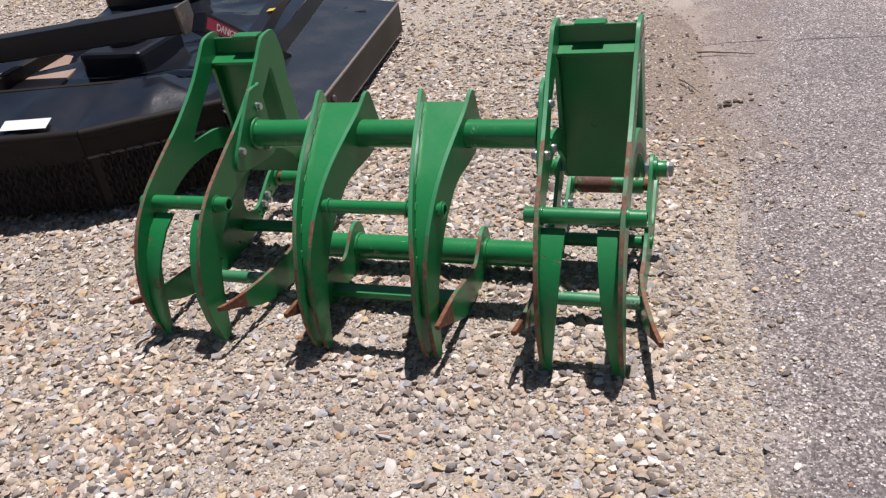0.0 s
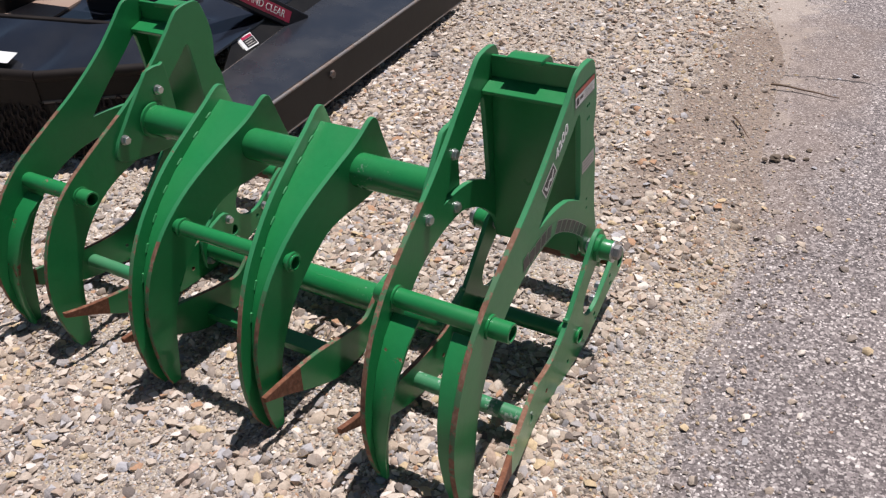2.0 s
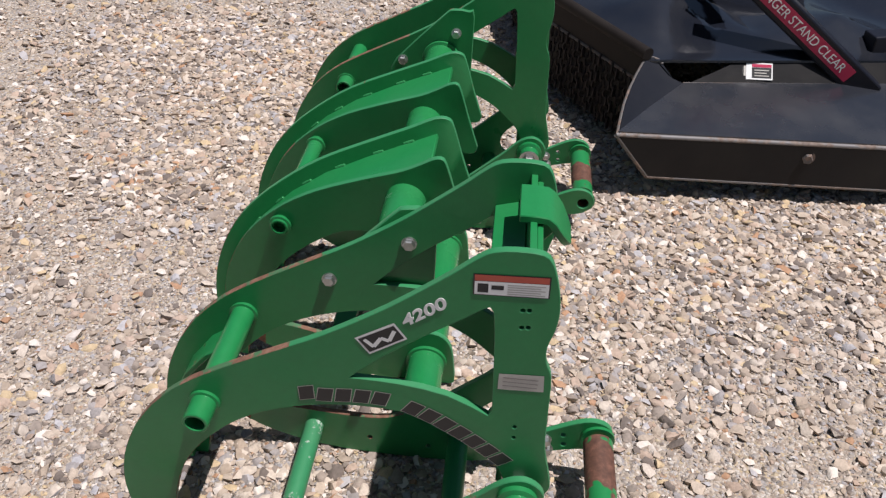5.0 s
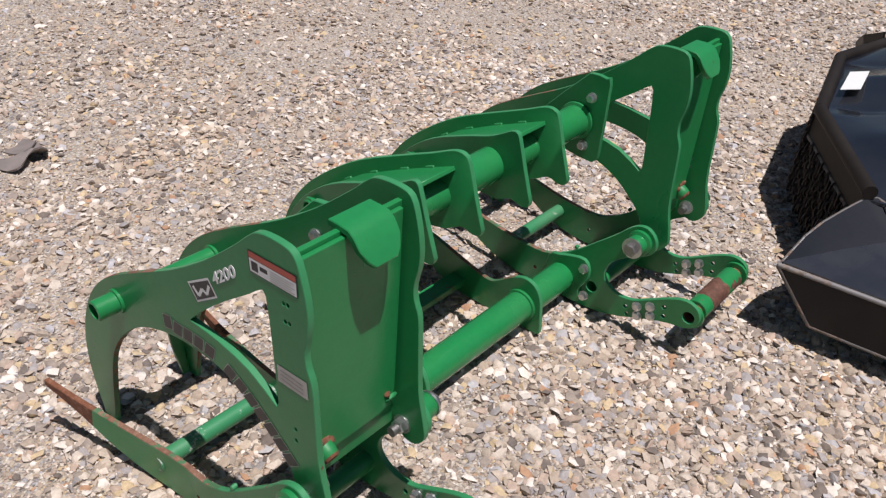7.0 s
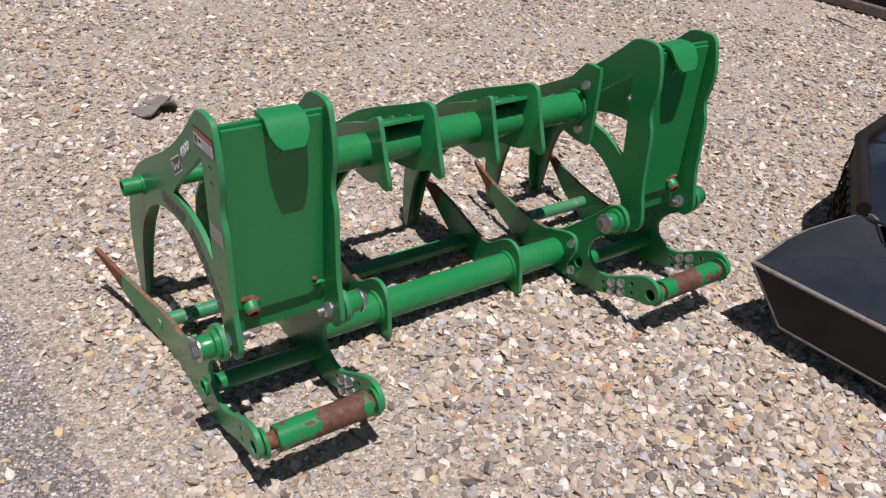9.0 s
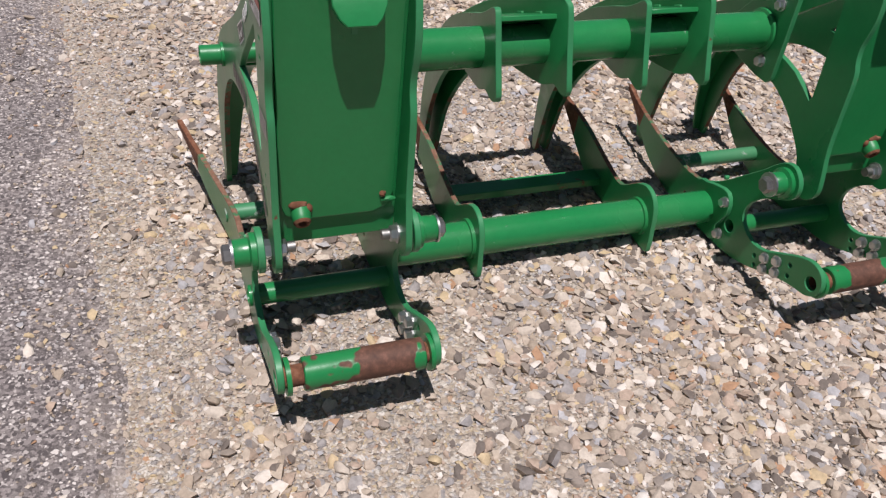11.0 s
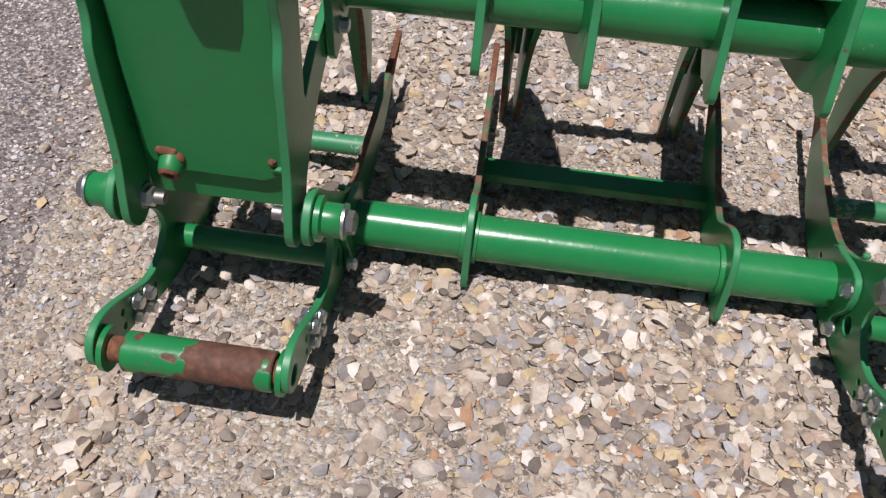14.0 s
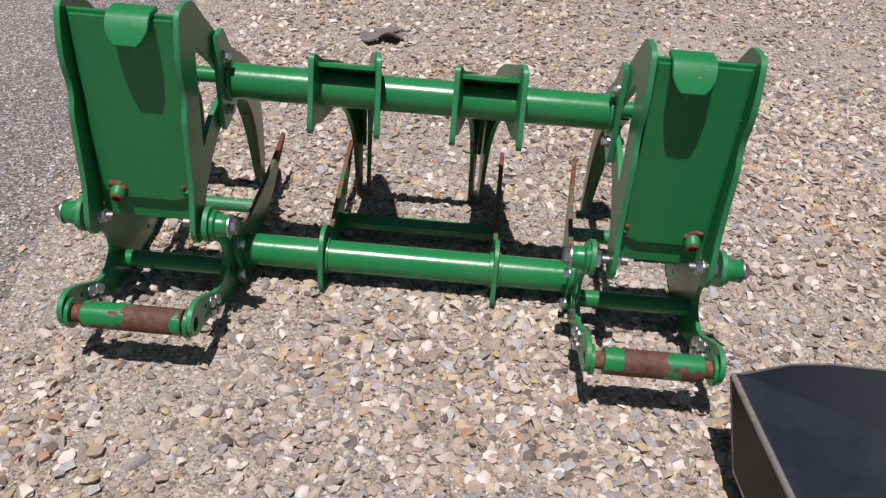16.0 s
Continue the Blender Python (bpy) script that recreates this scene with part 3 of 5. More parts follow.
SIDE = smooth_loop([(0.004, 0.0), (-0.018, 0.07), (-0.027, 0.155), (-0.016, 0.232), (0.012, 0.305), (0.052, 0.368), (0.105, 0.420), (0.165, 0.460), (0.25, 0.508),
                    (0.33, 0.553), (0.42, 0.615), (0.50, 0.682), (0.533, 0.713), (0.558, 0.730), (0.60, 0.735), (0.630, 0.728), (0.646, 0.690), (0.655, 0.645), (0.654, 0.608),
                    (0.647, 0.572), (0.650, 0.543), (0.661, 0.513), (0.666, 0.44), (0.672, 0.36), (0.686, 0.30), (0.691, 0.262), (0.672, 0.235), (0.645, 0.233), (0.622, 0.255),
                    (0.604, 0.302), (0.566, 0.342), (0.522, 0.376), (0.467, 0.401), (0.42, 0.409), (0.36, 0.409), (0.30, 0.400), (0.24, 0.380), (0.19, 0.352), (0.148, 0.315),
                    (0.112, 0.272), (0.084, 0.222), (0.066, 0.165), (0.051, 0.09), (0.034, 0.0)], 3, (0, 43))
WINDOW = smooth_loop([(0.366, 0.470), (0.40, 0.506), (0.463, 0.560), (0.529, 0.611), (0.553, 0.631), (0.566, 0.627), (0.574, 0.55), (0.582, 0.432), (0.577, 0.421), (0.513, 0.454), (0.441, 0.467), (0.388, 0.470)], 2, (0, 7, 8))


def circle(y, z, r, k=16):
    return [Vector((y + r * math.cos(2 * math.pi * i / k), z + r * math.sin(2 * math.pi * i / k))) for i in range(k)]


def tip_rust(ob_mesh, test):
    """Gives the faces whose centre passes the test the third material of the mesh."""
    for p in ob_mesh.polygons:
        if test(p.center):
            p.material_index = 2
        elif p.material_index == 1 and p.center.y < 0.42 and len(ob_mesh.materials) > 3:
            p.material_index = 3
    return ob_mesh


def wear_rim(me, test):
    """Browns the edge faces whose centre passes the test."""
    for p in me.polygons:
        if p.material_index == 1 and test(p.center):
            p.material_index = 2


LEAN = {"a_out": 0.010, "a_in": 0.033, "b_in": -0.028, "b_out": -0.032}
PLATE_X = {"a_out": 0.672, "a_in": 0.446, "b_in": -0.448, "b_out": -0.651}


def splay(key, y):
    """The fronts of the used side plates are bent sideways."""
    return LEAN[key] * max(0.0, (0.45 - y) / 0.45)


# the two mounting ends: side plates, back plate, top plate, hook, bar, gussets
plates = {}
for key, x0 in PLATE_X.items():
    holes = [WINDOW]
    if key.endswith("out"):
        holes += [circle(y, z, 0.0035, 8) for y, z in ((0.605, 0.636), (0.614, 0.637), (0.607, 0.605), (0.616, 0.606), (0.620, 0.402), (0.621, 0.378))]
    me = plate("side_plate", [SIDE] + holes, x0, T, (GREEN, GREEN_EDGE, BROWN_EDGE), lean=lambda y, z, key=key: splay(key, y))
    wear_rim(me, lambda p: p.y < 0.30 + 0.1 * noise.noise(p * 9) and p.z > 0.02)
    plates[key] = part("side_plate", me, grapple, "curved green steel side plate with brown worn edges")

GUS = [(0.128, 0.352), (0.085, 0.322), (0.045, 0.27), (0.018, 0.21), (0.003, 0.15), (0.002, 0.08), (0.012, 0.004)]
for key, way in (("a_out", -1), ("a_in", 1), ("b_in", -1), ("b_out", 1)):
    wide = [0.060, 0.056, 0.050, 0.043, 0.036, 0.027, 0.016]
    a = [PLATE_X[key] + (T if way > 0 else 0) + splay(key, p[0]) for p in GUS]
    b = [q + way * w for q, w in zip(a, wide)]
    lo, hi = (a, b) if way > 0 else (b, a)
    part("tine_gusset", sheet("tine_gusset", GUS, lo, hi, 0.010, (GREEN_CHIP,)), grapple)

for s in (1, -1):
    cx = 0.565 if s > 0 else -0.544
    lo, hi = (0.458, 0.672) if s > 0 else (-0.639, -0.448)
    # back plate and the raised panel with rounded lower corners welded on it
    panel = part("back_plate", box("back_plate", (lo, 0.604, 0.253), (hi, 0.614, 0.716), (GREEN,), 0.0015), grapple, "flat green steel back plate")
    m_ = 0.007
    face = [(lo + m_, 0.709), (lo + m_, 0.345), (lo + m_ + 0.010, 0.318), (lo + m_ + 0.035, 0.306), (hi - m_ - 0.035, 0.306), (hi - m_ - 0.010, 0.318), (hi - m_, 0.345), (hi - m_, 0.709)]
    bm = bmesh.new()
    f = bm.faces.new([bm.verts.new((x, 0.6145, z)) for x, z in face])
    g_ = bmesh.ops.extrude_face_region(bm, geom=[f])
    for v in g_["geom"]:
        if isinstance(v, bmesh.types.BMVert):
            v.co.y += 0.009
    bmesh.ops.recalc_face_normals(bm, faces=bm.faces)
    bmesh.ops.bevel(bm, geom=[e for e in bm.edges if e.calc_face_angle(0) > 0.9], offset=0.002, segments=2, affect="EDGES", profile=0.5)
    part("raised_panel", mesh_of(bm, "raised_panel", GREEN), panel)
    part("top_plate", sheet("top_plate", [(0.554, 0.653), (0.580, 0.661), (0.6030, 0.668)], [lo] * 3, [hi] * 3, 0.010, (GREEN,)), grapple)
    # the hook that hangs on the carrier
    hx, hook_line = 0.544 if s > 0 else -0.519, [(0.588, 0.7245), (0.612, 0.7255), (0.630, 0.724), (0.641, 0.716), (0.654, 0.698), (0.664, 0.681), (0.669, 0.671)]
    half = [0.042, 0.042, 0.042, 0.042, 0.041, 0.032, 0.022]
    part("mounting_hook", sheet("mounting_hook", hook_line, [hx - h for h in half], [hx + h for h in half], 0.012, (GREEN_CHIP,)), grapple, "bent steel hook")
    part("hook_web", plate("hook_web", [[(0.615, 0.640), (0.630, 0.66), (0.650, 0.688), (0.638, 0.698), (0.624, 0.709), (0.6245, 0.64)]], hx - 0.006, 0.012, (GREEN, GREEN_EDGE)), grapple)
    # locking pin boss and the torn weld beside it
    boss = part("locking_pin", ring_profile([(-0.006, 0), (-0.006, 0.017), (0.008, 0.017), (0.018, 0.0155), (0.023, 0.012), (0.022, 0.008), (0.014, 0.007), (0.014, 0)], "locking_pin", 22, (PIN_RUST, RUSTED), index=[1, 0, 0, 1, 1, 1, 1]), grapple, "stubby drooping pin boss with rusted end", Matrix.Translation((cx + 0.0635 * s, 0.622, 0.320)) @ pose(0, 0, 0, 0, 28, 90) @ Matrix.Diagonal((1, 1, 1.12, 1)))
    for x_, z_, w_, h_, sd in ((0.068, 0.338, 0.017, 0.008, 1.0), (0.050, 0.328, 0.007, 0.010, 2.0), (-0.080, 0.343, 0.006, 0.006, 3.0), (-0.090, 0.330, 0.014, 0.006, 4.0)):
        bm = bmesh.new()
        bmesh.ops.create_icosphere(bm, subdivisions=2, radius=1.0)
        for v in bm.verts:
            v.co *= 1 + 0.35 * noise.noise(v.co * 2.3 + Vector((sd * 5, s, 0)))
            v.co = Vector((v.co.x * w_, v.co.y * 0.006, v.co.z * h_))
        part("weld_scar", mesh_of(bm, "weld_scar", RUSTED if sd != 4.0 else GREEN_DULL, smooth=True), grapple, "rusty torn weld" if sd != 4.0 else "", Matrix.Translation((cx + x_ * s, 0.6235, z_)))
    # round bar through the tines
    x_in, x_out = (0.438, 0.738) if s > 0 else (-0.415, -0.705)
    bar = part("cross_bar", pipe("cross_bar", min(x_in, x_out), max(x_in, x_out), 0.0205, 0.005, (GREEN_CHIP,), 24), grapple, "", Matrix.Translation((0, 0.138, 0.386)))
    for xw in (0.467, 0.483, 0.678, 0.693) if s > 0 else (0.456, 0.472, 0.684):
        part("weld_bead", ring_profile([(-0.004, 0.020), (-0.003, 0.025), (0.003, 0.025), (0.004, 0.020)], "weld_bead", 20, (GREEN,)), bar, "", Matrix.Translation((xw * s, 0, 0)))

# upper tube with its bolted end flanges
UY, UZ, UR = 0.388, 0.491, 0.040
tube = part("upper_tube", pipe("upper_tube", -0.427, 0.434, UR, 0.007, (GREEN_SCUFF,), 40), grapple, "thick round green steel tube", Matrix.Translation((0, UY, UZ)))
FLANGE = smooth_loop([(0.258, 0.435), (0.272, 0.474), (0.385, 0.600), (0.410, 0.620), (0.450, 0.620), (0.464, 0.605), (0.466, 0.425), (0.452, 0.398), (0.36, 0.402), (0.275, 0.418)], 2, (0, 6))
BOLTS_UP = [(0.290, 0.476), (0.422, 0.562), (0.419, 0.434)]
head_pos = hexhead("bolt_head", 0, 0.010, 0.022, (ZINC,), 0.0130)
head_neg = hexhead("bolt_head", 0, -0.010, 0.022, (ZINC,), 0.0130)
nut_pos = hexhead("nut", 0, 0.014, 0.022, (ZINC,), 0.0130)
nut_neg = hexhead("nut", 0, -0.014, 0.022, (ZINC,), 0.0130)
for s in (1, -1):
    fl = part("end_flange", plate("end_flange", [FLANGE], 0.4335 if s > 0 else -0.4375, T, (GREEN, GREEN_EDGE), lean=lambda y, z, key="a_in" if s > 0 else "b_in": splay(key, y)), grapple, "bolted green end flange")
    part("weld_bead", ring_profile([(-0.007, 0.039), (-0.005, 0.047), (0.0, 0.048), (0.0, 0.039)] if s > 0 else [(0.0, 0.039), (0.0, 0.048), (0.005, 0.047), (0.007, 0.039)], "weld_bead", 32, (GREEN,)), tube, "", Matrix.Translation((0.433 if s > 0 else -0.425, 0, 0)))
    for y, z in BOLTS_UP:
        aside = splay("a_in" if s > 0 else "b_in", y)
        part("bolt", head_pos if s > 0 else head_neg, fl, "zinc-plated hexagon bolt", Matrix.Translation(((0.4585 if s > 0 else -0.4505) + aside, y, z)))
        part("nut", nut_neg if s > 0 else nut_pos, fl, "zinc-plated nut", Matrix.Translation(((0.4332 if s > 0 else -0.4252) + aside, y, z)))

# the two middle tines: a pair of converging plates with a cover between them
MID = smooth_loop([(0.004, 0.0), (-0.022, 0.055), (-0.034, 0.145), (-0.022, 0.24), (0.012, 0.33), (0.06, 0.398), (0.125, 0.456), (0.205, 0.508), (0.306, 0.552), (0.375, 0.580),
                   (0.425, 0.602), (0.45, 0.600), (0.462, 0.582), (0.484, 0.515), (0.508, 0.448), (0.503, 0.434), (0.485, 0.430), (0.455, 0.436), (0.42, 0.418), (0.36, 0.410), (0.30, 0.405),
                   (0.242, 0.385), (0.165, 0.325), (0.112, 0.26), (0.07, 0.18), (0.05, 0.10), (0.032, 0.0)], 3, (0, 14, 26))
# the plate away from the bent rim is cut down to the cover
MID_LOW = smooth_loop([(0.008, 0.0), (-0.004, 0.06), (-0.007, 0.148), (0.003, 0.230), (0.034, 0.311), (0.080, 0.379), (0.141, 0.437), (0.212, 0.483), (0.303, 0.525), (0.373, 0.554),
                       (0.412, 0.576), (0.437, 0.592), (0.453, 0.594), (0.463, 0.578), (0.484, 0.515), (0.508, 0.448), (0.503, 0.434), (0.485, 0.430), (0.455, 0.436), (0.42, 0.418), (0.36, 0.410), (0.30, 0.405),
                       (0.242, 0.385), (0.165, 0.325), (0.112, 0.26), (0.07, 0.18), (0.05, 0.10), (0.032, 0.0)], 3, (0, 15, 27))
COVER = [(0.430, 0.570), (0.375, 0.548), (0.306, 0.520), (0.215, 0.478), (0.145, 0.432), (0.085, 0.374), (0.040, 0.308), (0.010, 0.228), (0.0, 0.15)]


def mid_x(y, side):
    """How far a plate of a middle tine stands from the tine's centre line."""
    return side * (0.079 - 0.062 * max(0.0, min(1.0, (0.46 - y) / 0.46)))


for s in (1, -1):
    cx = 0.161 if s > 0 else -0.151
    slant = lambda y, k=0.020 if s > 0 else 0.002: k * max(0.0, 0.5 - y) / 0.5
    for side in (1, -1):
        x0 = cx + (0.0 if side > 0 else -T)
        me = plate("tine_plate", [MID if side < 0 else MID_LOW], x0, T, (GREEN, GREEN_EDGE, BROWN_EDGE), lean=lambda y, z, side=side: mid_x(y, side) - side * T + slant(y))
        wear_rim(me, lambda p: p.y < 0.07 + 0.08 * noise.noise(p * 12))
        part("tine_plate", me, grapple, "curved green tine plate with rust-worn edge")
    lo = [cx + slant(p[0]) + mid_x(p[0], -1) + T for p in COVER]
    hi = [cx + slant(p[0]) + mid_x(p[0], 1) - T for p in COVER]
    cover = part("tine_cover", sheet("tine_cover", [(y, z) for y, z in COVER], lo, hi, -0.010, (GREEN,)), grapple, "tapered green cover plate")
    # weld stitches along the joint
    for k in range(7):
        i = 1 + k * 6 / 7
        a, b = Vector(COVER[int(i)]), Vector(COVER[int(i) + 1])
        p = a.lerp(b, i - int(i))
        d = (b - a).normalized()
        st = part("weld_stitch", ring_profile([(-0.013, 0.0), (-0.010, 0.0032), (0.010, 0.0036), (0.013, 0.0)], "weld_stitch", 8, (GREEN_DULL,)), cover)
        up = Vector((-d.y, d.x))
        if up.y < 0:
            up = -up
        q = p + up * 0.001
        st.matrix_basis = Matrix.Translation((cx + slant(p.x) + mid_x(p.x, -1) + T, q.x, q.y)) @ Vector((0, d.x, d.y)).to_track_quat("X", "Z").to_matrix().to_4x4()
bar = part("spacer_bar", pipe("spacer_bar", -0.205, 0.230, 0.018, 0.0045, (GREEN_SCUFF,), 24), grapple, "thin round spacer bar", Matrix.Translation((0, 0.135, 0.393)))
for xw in (-0.196, -0.098, 0.125, 0.222):
    part("weld_bead", ring_profile([(-0.004, 0.0175), (-0.003, 0.023), (0.003, 0.023), (0.004, 0.0175)], "weld_bead", 20, (GREEN,)), bar, "", Matrix.Translation((xw, 0, 0)))

# lower frame: the plates with the forward tines and the arms of the rollers
LOW = smooth_loop([(-0.030, 0.146), (0.05, 0.126), (0.17, 0.110), (0.29, 0.104), (0.375, 0.106), (0.425, 0.126), (0.47, 0.157), (0.53, 0.213), (0.575, 0.256), (0.600, 0.284),
                   (0.624, 0.303), (0.650, 0.308), (0.673, 0.293), (0.683, 0.268), (0.673, 0.241), (0.63, 0.214), (0.598, 0.192), (0.572, 0.163), (0.564, 0.132), (0.576, 0.106), (0.612, 0.089),
                   (0.655, 0.094), (0.70, 0.120), (0.75, 0.150), (0.785, 0.164), (0.812, 0.161), (0.830, 0.145), (0.834, 0.121), (0.822, 0.100), (0.80, 0.087), (0.765, 0.080),
                   (0.72, 0.066), (0.66, 0.040), (0.61, 0.020), (0.54, 0.004), (0.40, -0.002), (0.25, 0.006), (0.14, 0.036), (0.05, 0.090), (-0.030, 0.132)], 3, (0, 39))
TINE = smooth_loop([(-0.030, 0.143), (0.06, 0.138), (0.150, 0.128), (0.25, 0.105), (0.335, 0.090), (0.37, 0.104), (0.405, 0.132), (0.445, 0.150), (0.480, 0.141), (0.500, 0.110),
                    (0.508, 0.06), (0.512, 0.02), (0.502, 0.004), (0.43, 0.004), (0.30, 0.0), (0.206, 0.006), (0.11, 0.052), (0.04, 0.094), (-0.030, 0.130)], 3, (0, 18))
PIV = (0.640, 0.264)
LOW_HOLES = [circle(0.47, 0.165, 0.005, 8), circle(0.477, 0.038, 0.005, 8), circle(0.357, 0.045, 0.005, 8), circle(0.640, 0.066, 0.0055, 10), circle(0.648, 0.046, 0.005, 10), circle(0.740, 0.118, 0.0055, 10), circle(0.744, 0.092, 0.0055, 10),
             circle(0.536, 0.073, 0.0155, 20), circle(0.806, 0.122, 0.0155, 20)]
arm_bolts = [(0.672, 0.084), (0.706, 0.102), (0.678, 0.058), (0.712, 0.076)]


def tip_lean(x_from, x_to):
    """Leans the forward part of a lower tine sideways, as bent by use."""
    return lambda y, z: (x_to - x_from) * max(0.0, min(1.0, (0.32 - y) / 0.35)) ** 1.25


def rusty_tip(p):
    return p.y < 0.085 + 0.05 * noise.noise(Vector((p.x * 30, p.y * 25, p.z * 30)))


for name_, x_mid, x_tip, s in (("a_out", 0.704, 0.785, 1), ("a_in", 0.432, 0.425, 1), ("b_in", -0.400, -0.428, -1), ("b_out", -0.676, -0.728, -1)):
    me = plate("lower_plate", [LOW] + LOW_HOLES, x_mid - 0.006, T, (GREEN, GREEN_EDGE, RUSTED, BROWN_EDGE), lean=tip_lean(x_mid, x_tip))
    low = part("lower_plate", tip_rust(me, rusty_tip), grapple, "lower green steel plate with rusted tine tip")
    outer = 1 if abs(x_mid) > 0.6 else -1
    d = outer * s
    # pivot: boss outside, bolt head, washer, nuts inside
    xb = x_mid + d * 0.006
    boss = part("pivot_boss", ring_profile([(xb, 0.0), (xb, 0.033), (xb + d * 0.009, 0.033), (xb + d * 0.012, 0.025), (xb + d * 0.036, 0.0245), (xb + d * 0.038, 0.023), (xb + d * 0.038, 0.0)], "pivot_boss", 28, (GREEN,)), grapple, "", Matrix.Translation((0, *PIV)))
    part("washer", ring_profile([(xb + d * 0.038, 0.0), (xb + d * 0.038, 0.0265), (xb + d * 0.042, 0.0265), (xb + d * 0.042, 0.0)], "washer", 24, (ZINC,)), boss)
    part("bolt_head", hexhead("bolt_head", xb + d * 0.042, d * 0.014, 0.036, (BARE,)), boss, "dull steel bolt head")
    part("nut", hexhead("nut", x_mid - d * 0.007, -d * 0.015, 0.036, (ZINC,)), boss, "bright zinc nut")
    xs_ = {"a_out": 0.672, "a_in": 0.458, "b_in": 0.448, "b_out": 0.639}[name_]
    part("locknut", hexhead("locknut", s * xs_, -d * 0.016, 0.030, (ZINC,), 0.019), boss)
    part("bolt_shank", ring_profile([(s * xs_ - d * 0.030, 0), (s * xs_ - d * 0.030, 0.010), (xb, 0.010), (xb, 0)], "bolt_shank", 14, (BARE,)), boss)
    for y, z in arm_bolts:
        if outer < 0:
            part("bolt", head_pos if d > 0 else head_neg, low, "zinc-plated bolt", Matrix.Translation((x_mid + d * 0.0065, y, z)))
        part("nut", nut_neg if d > 0 else nut_pos, low, "zinc-plated nut", Matrix.Translation((x_mid - d * 0.0065, y, z)))

for x_mid, x_tip in ((0.219, 0.223), (-0.207, -0.217)):
    me = plate("lower_tine", [TINE], x_mid - 0.006, T, (GREEN, GREEN_EDGE, RUSTED, BROWN_EDGE), lean=tip_lean(x_mid, x_tip))
    part("lower_tine", tip_rust(me, rusty_tip), grapple, "green lower tine with long rusted point")

LY, LZ, LR = 0.447, 0.067, 0.040
ltube = part("lower_tube", pipe("lower_tube", -0.384, 0.416, LR, 0.007, (GREEN_SCUFF,), 40), grapple, "thick round green steel tube lying low", Matrix.Translation((0, LY, LZ)))
for xw in (0.209, 0.229, -0.197, -0.217):
    part("weld_bead", ring_profile([(-0.005, 0.039), (-0.004, 0.045), (0.004, 0.045), (0.005, 0.039)], "weld_bead", 30, (GREEN,)), ltube, "", Matrix.Translation((xw, 0, 0)))
LFL = smooth_loop([(0.395, 0.03), (0.40, 0.115), (0.43, 0.130), (0.49, 0.150), (0.519, 0.142), (0.529, 0.10), (0.506, 0.055), (0.512, 0.022), (0.495, 0.010), (0.42, 0.015)], 2)
for s in (1, -1):
    fl = part("lower_flange", plate("lower_flange", [LFL], 0.4138 if s > 0 else -0.3938, T, (GREEN, GREEN_EDGE)), grapple)
    for y, z in ((0.512, 0.126), (0.526, 0.046), (0.412, 0.045)):
        part("nut", nut_neg if s > 0 else nut_pos, fl, "zinc-plated nut", Matrix.Translation((0.4136 if s > 0 else -0.3816, y, z)))
    # bars that tie the outer to the inner lower plate
    a, b = sorted(((0.430 if s > 0 else 0.402) * s, (0.722 if s > 0 else 0.690) * s))
    part("front_tie_bar", pipe("front_tie_bar", a, b, 0.019, 0.005, (GREEN_BARE,), 22), grapple, "scuffed round tie bar", Matrix.Translation((0, 0.243, 0.060)))
    a, b = sorted(((0.428 if s > 0 else 0.396) * s, (0.716 if s > 0 else 0.684) * s))
    part("rear_tie_bar", pipe("rear_tie_bar", a, b, 0.021, 0.005, (GREEN,), 22), grapple, "", Matrix.Translation((0, 0.536, 0.073)))
    # roller with its stub shaft
    a, b = (0.452, 0.664) if s > 0 else (-0.642, -0.434)
    rol = part("roller", ring_profile([(a, 0), (a, 0.027), (a + 0.002, 0.029), (b - 0.002, 0.029), (b, 0.027), (b, 0)], "roller", 32, (HALF_RUST,)), grapple, "green roller with large rust patches", Matrix.Translation((0, 0.806, 0.122)))
    a, b = (0.436, 0.698) if s > 0 else (-0.670, -0.404)
    part("roller_shaft", pipe("roller_shaft", a, b, 0.019, 0.004, (RUSTED,), 20), rol)
    for xw in (0.441, 0.690) if s > 0 else (0.409, 0.663):
        part("collar", ring_profile([(xw * s - 0.004, 0.018), (xw * s - 0.004, 0.033), (xw * s + 0.004, 0.033), (xw * s + 0.004, 0.018)], "collar", 24, (GREEN,)), rol)
part("flat_tie_bar", box("flat_tie_bar", (-0.228, 0.216, 0.030), (0.219, 0.264, 0.050), (GREEN_CHIP,), 0.002), grapple, "flat green tie bar between tines")


# ---- decals on the outer side plate ----
DECAL_X = 0.018


def on_plate(corners, x=0.6668):
    return [(x + DECAL_X + splay("a_out", y), y, z) for y, z in corners]


def band(y0, z0, y1, z1, wide):
    d = Vector((y1 - y0, z1 - z0)).normalized()
    n_ = Vector((-d.y, d.x)) * wide / 2
    return [(y0 - n_.x, z0 - n_.y), (y1 - n_.x, z1 - n_.y), (y1 + n_.x, z1 + n_.y), (y0 + n_.x, z0 + n_.y)]


host = plates["a_out"]
dec = part("warning_decal", flat("warning_decal", on_plate([(0.535, 0.656), (0.638, 0.662), (0.636, 0.699), (0.533, 0.692)]), (DECAL_BLACK,)), host, "white and red warning decal")


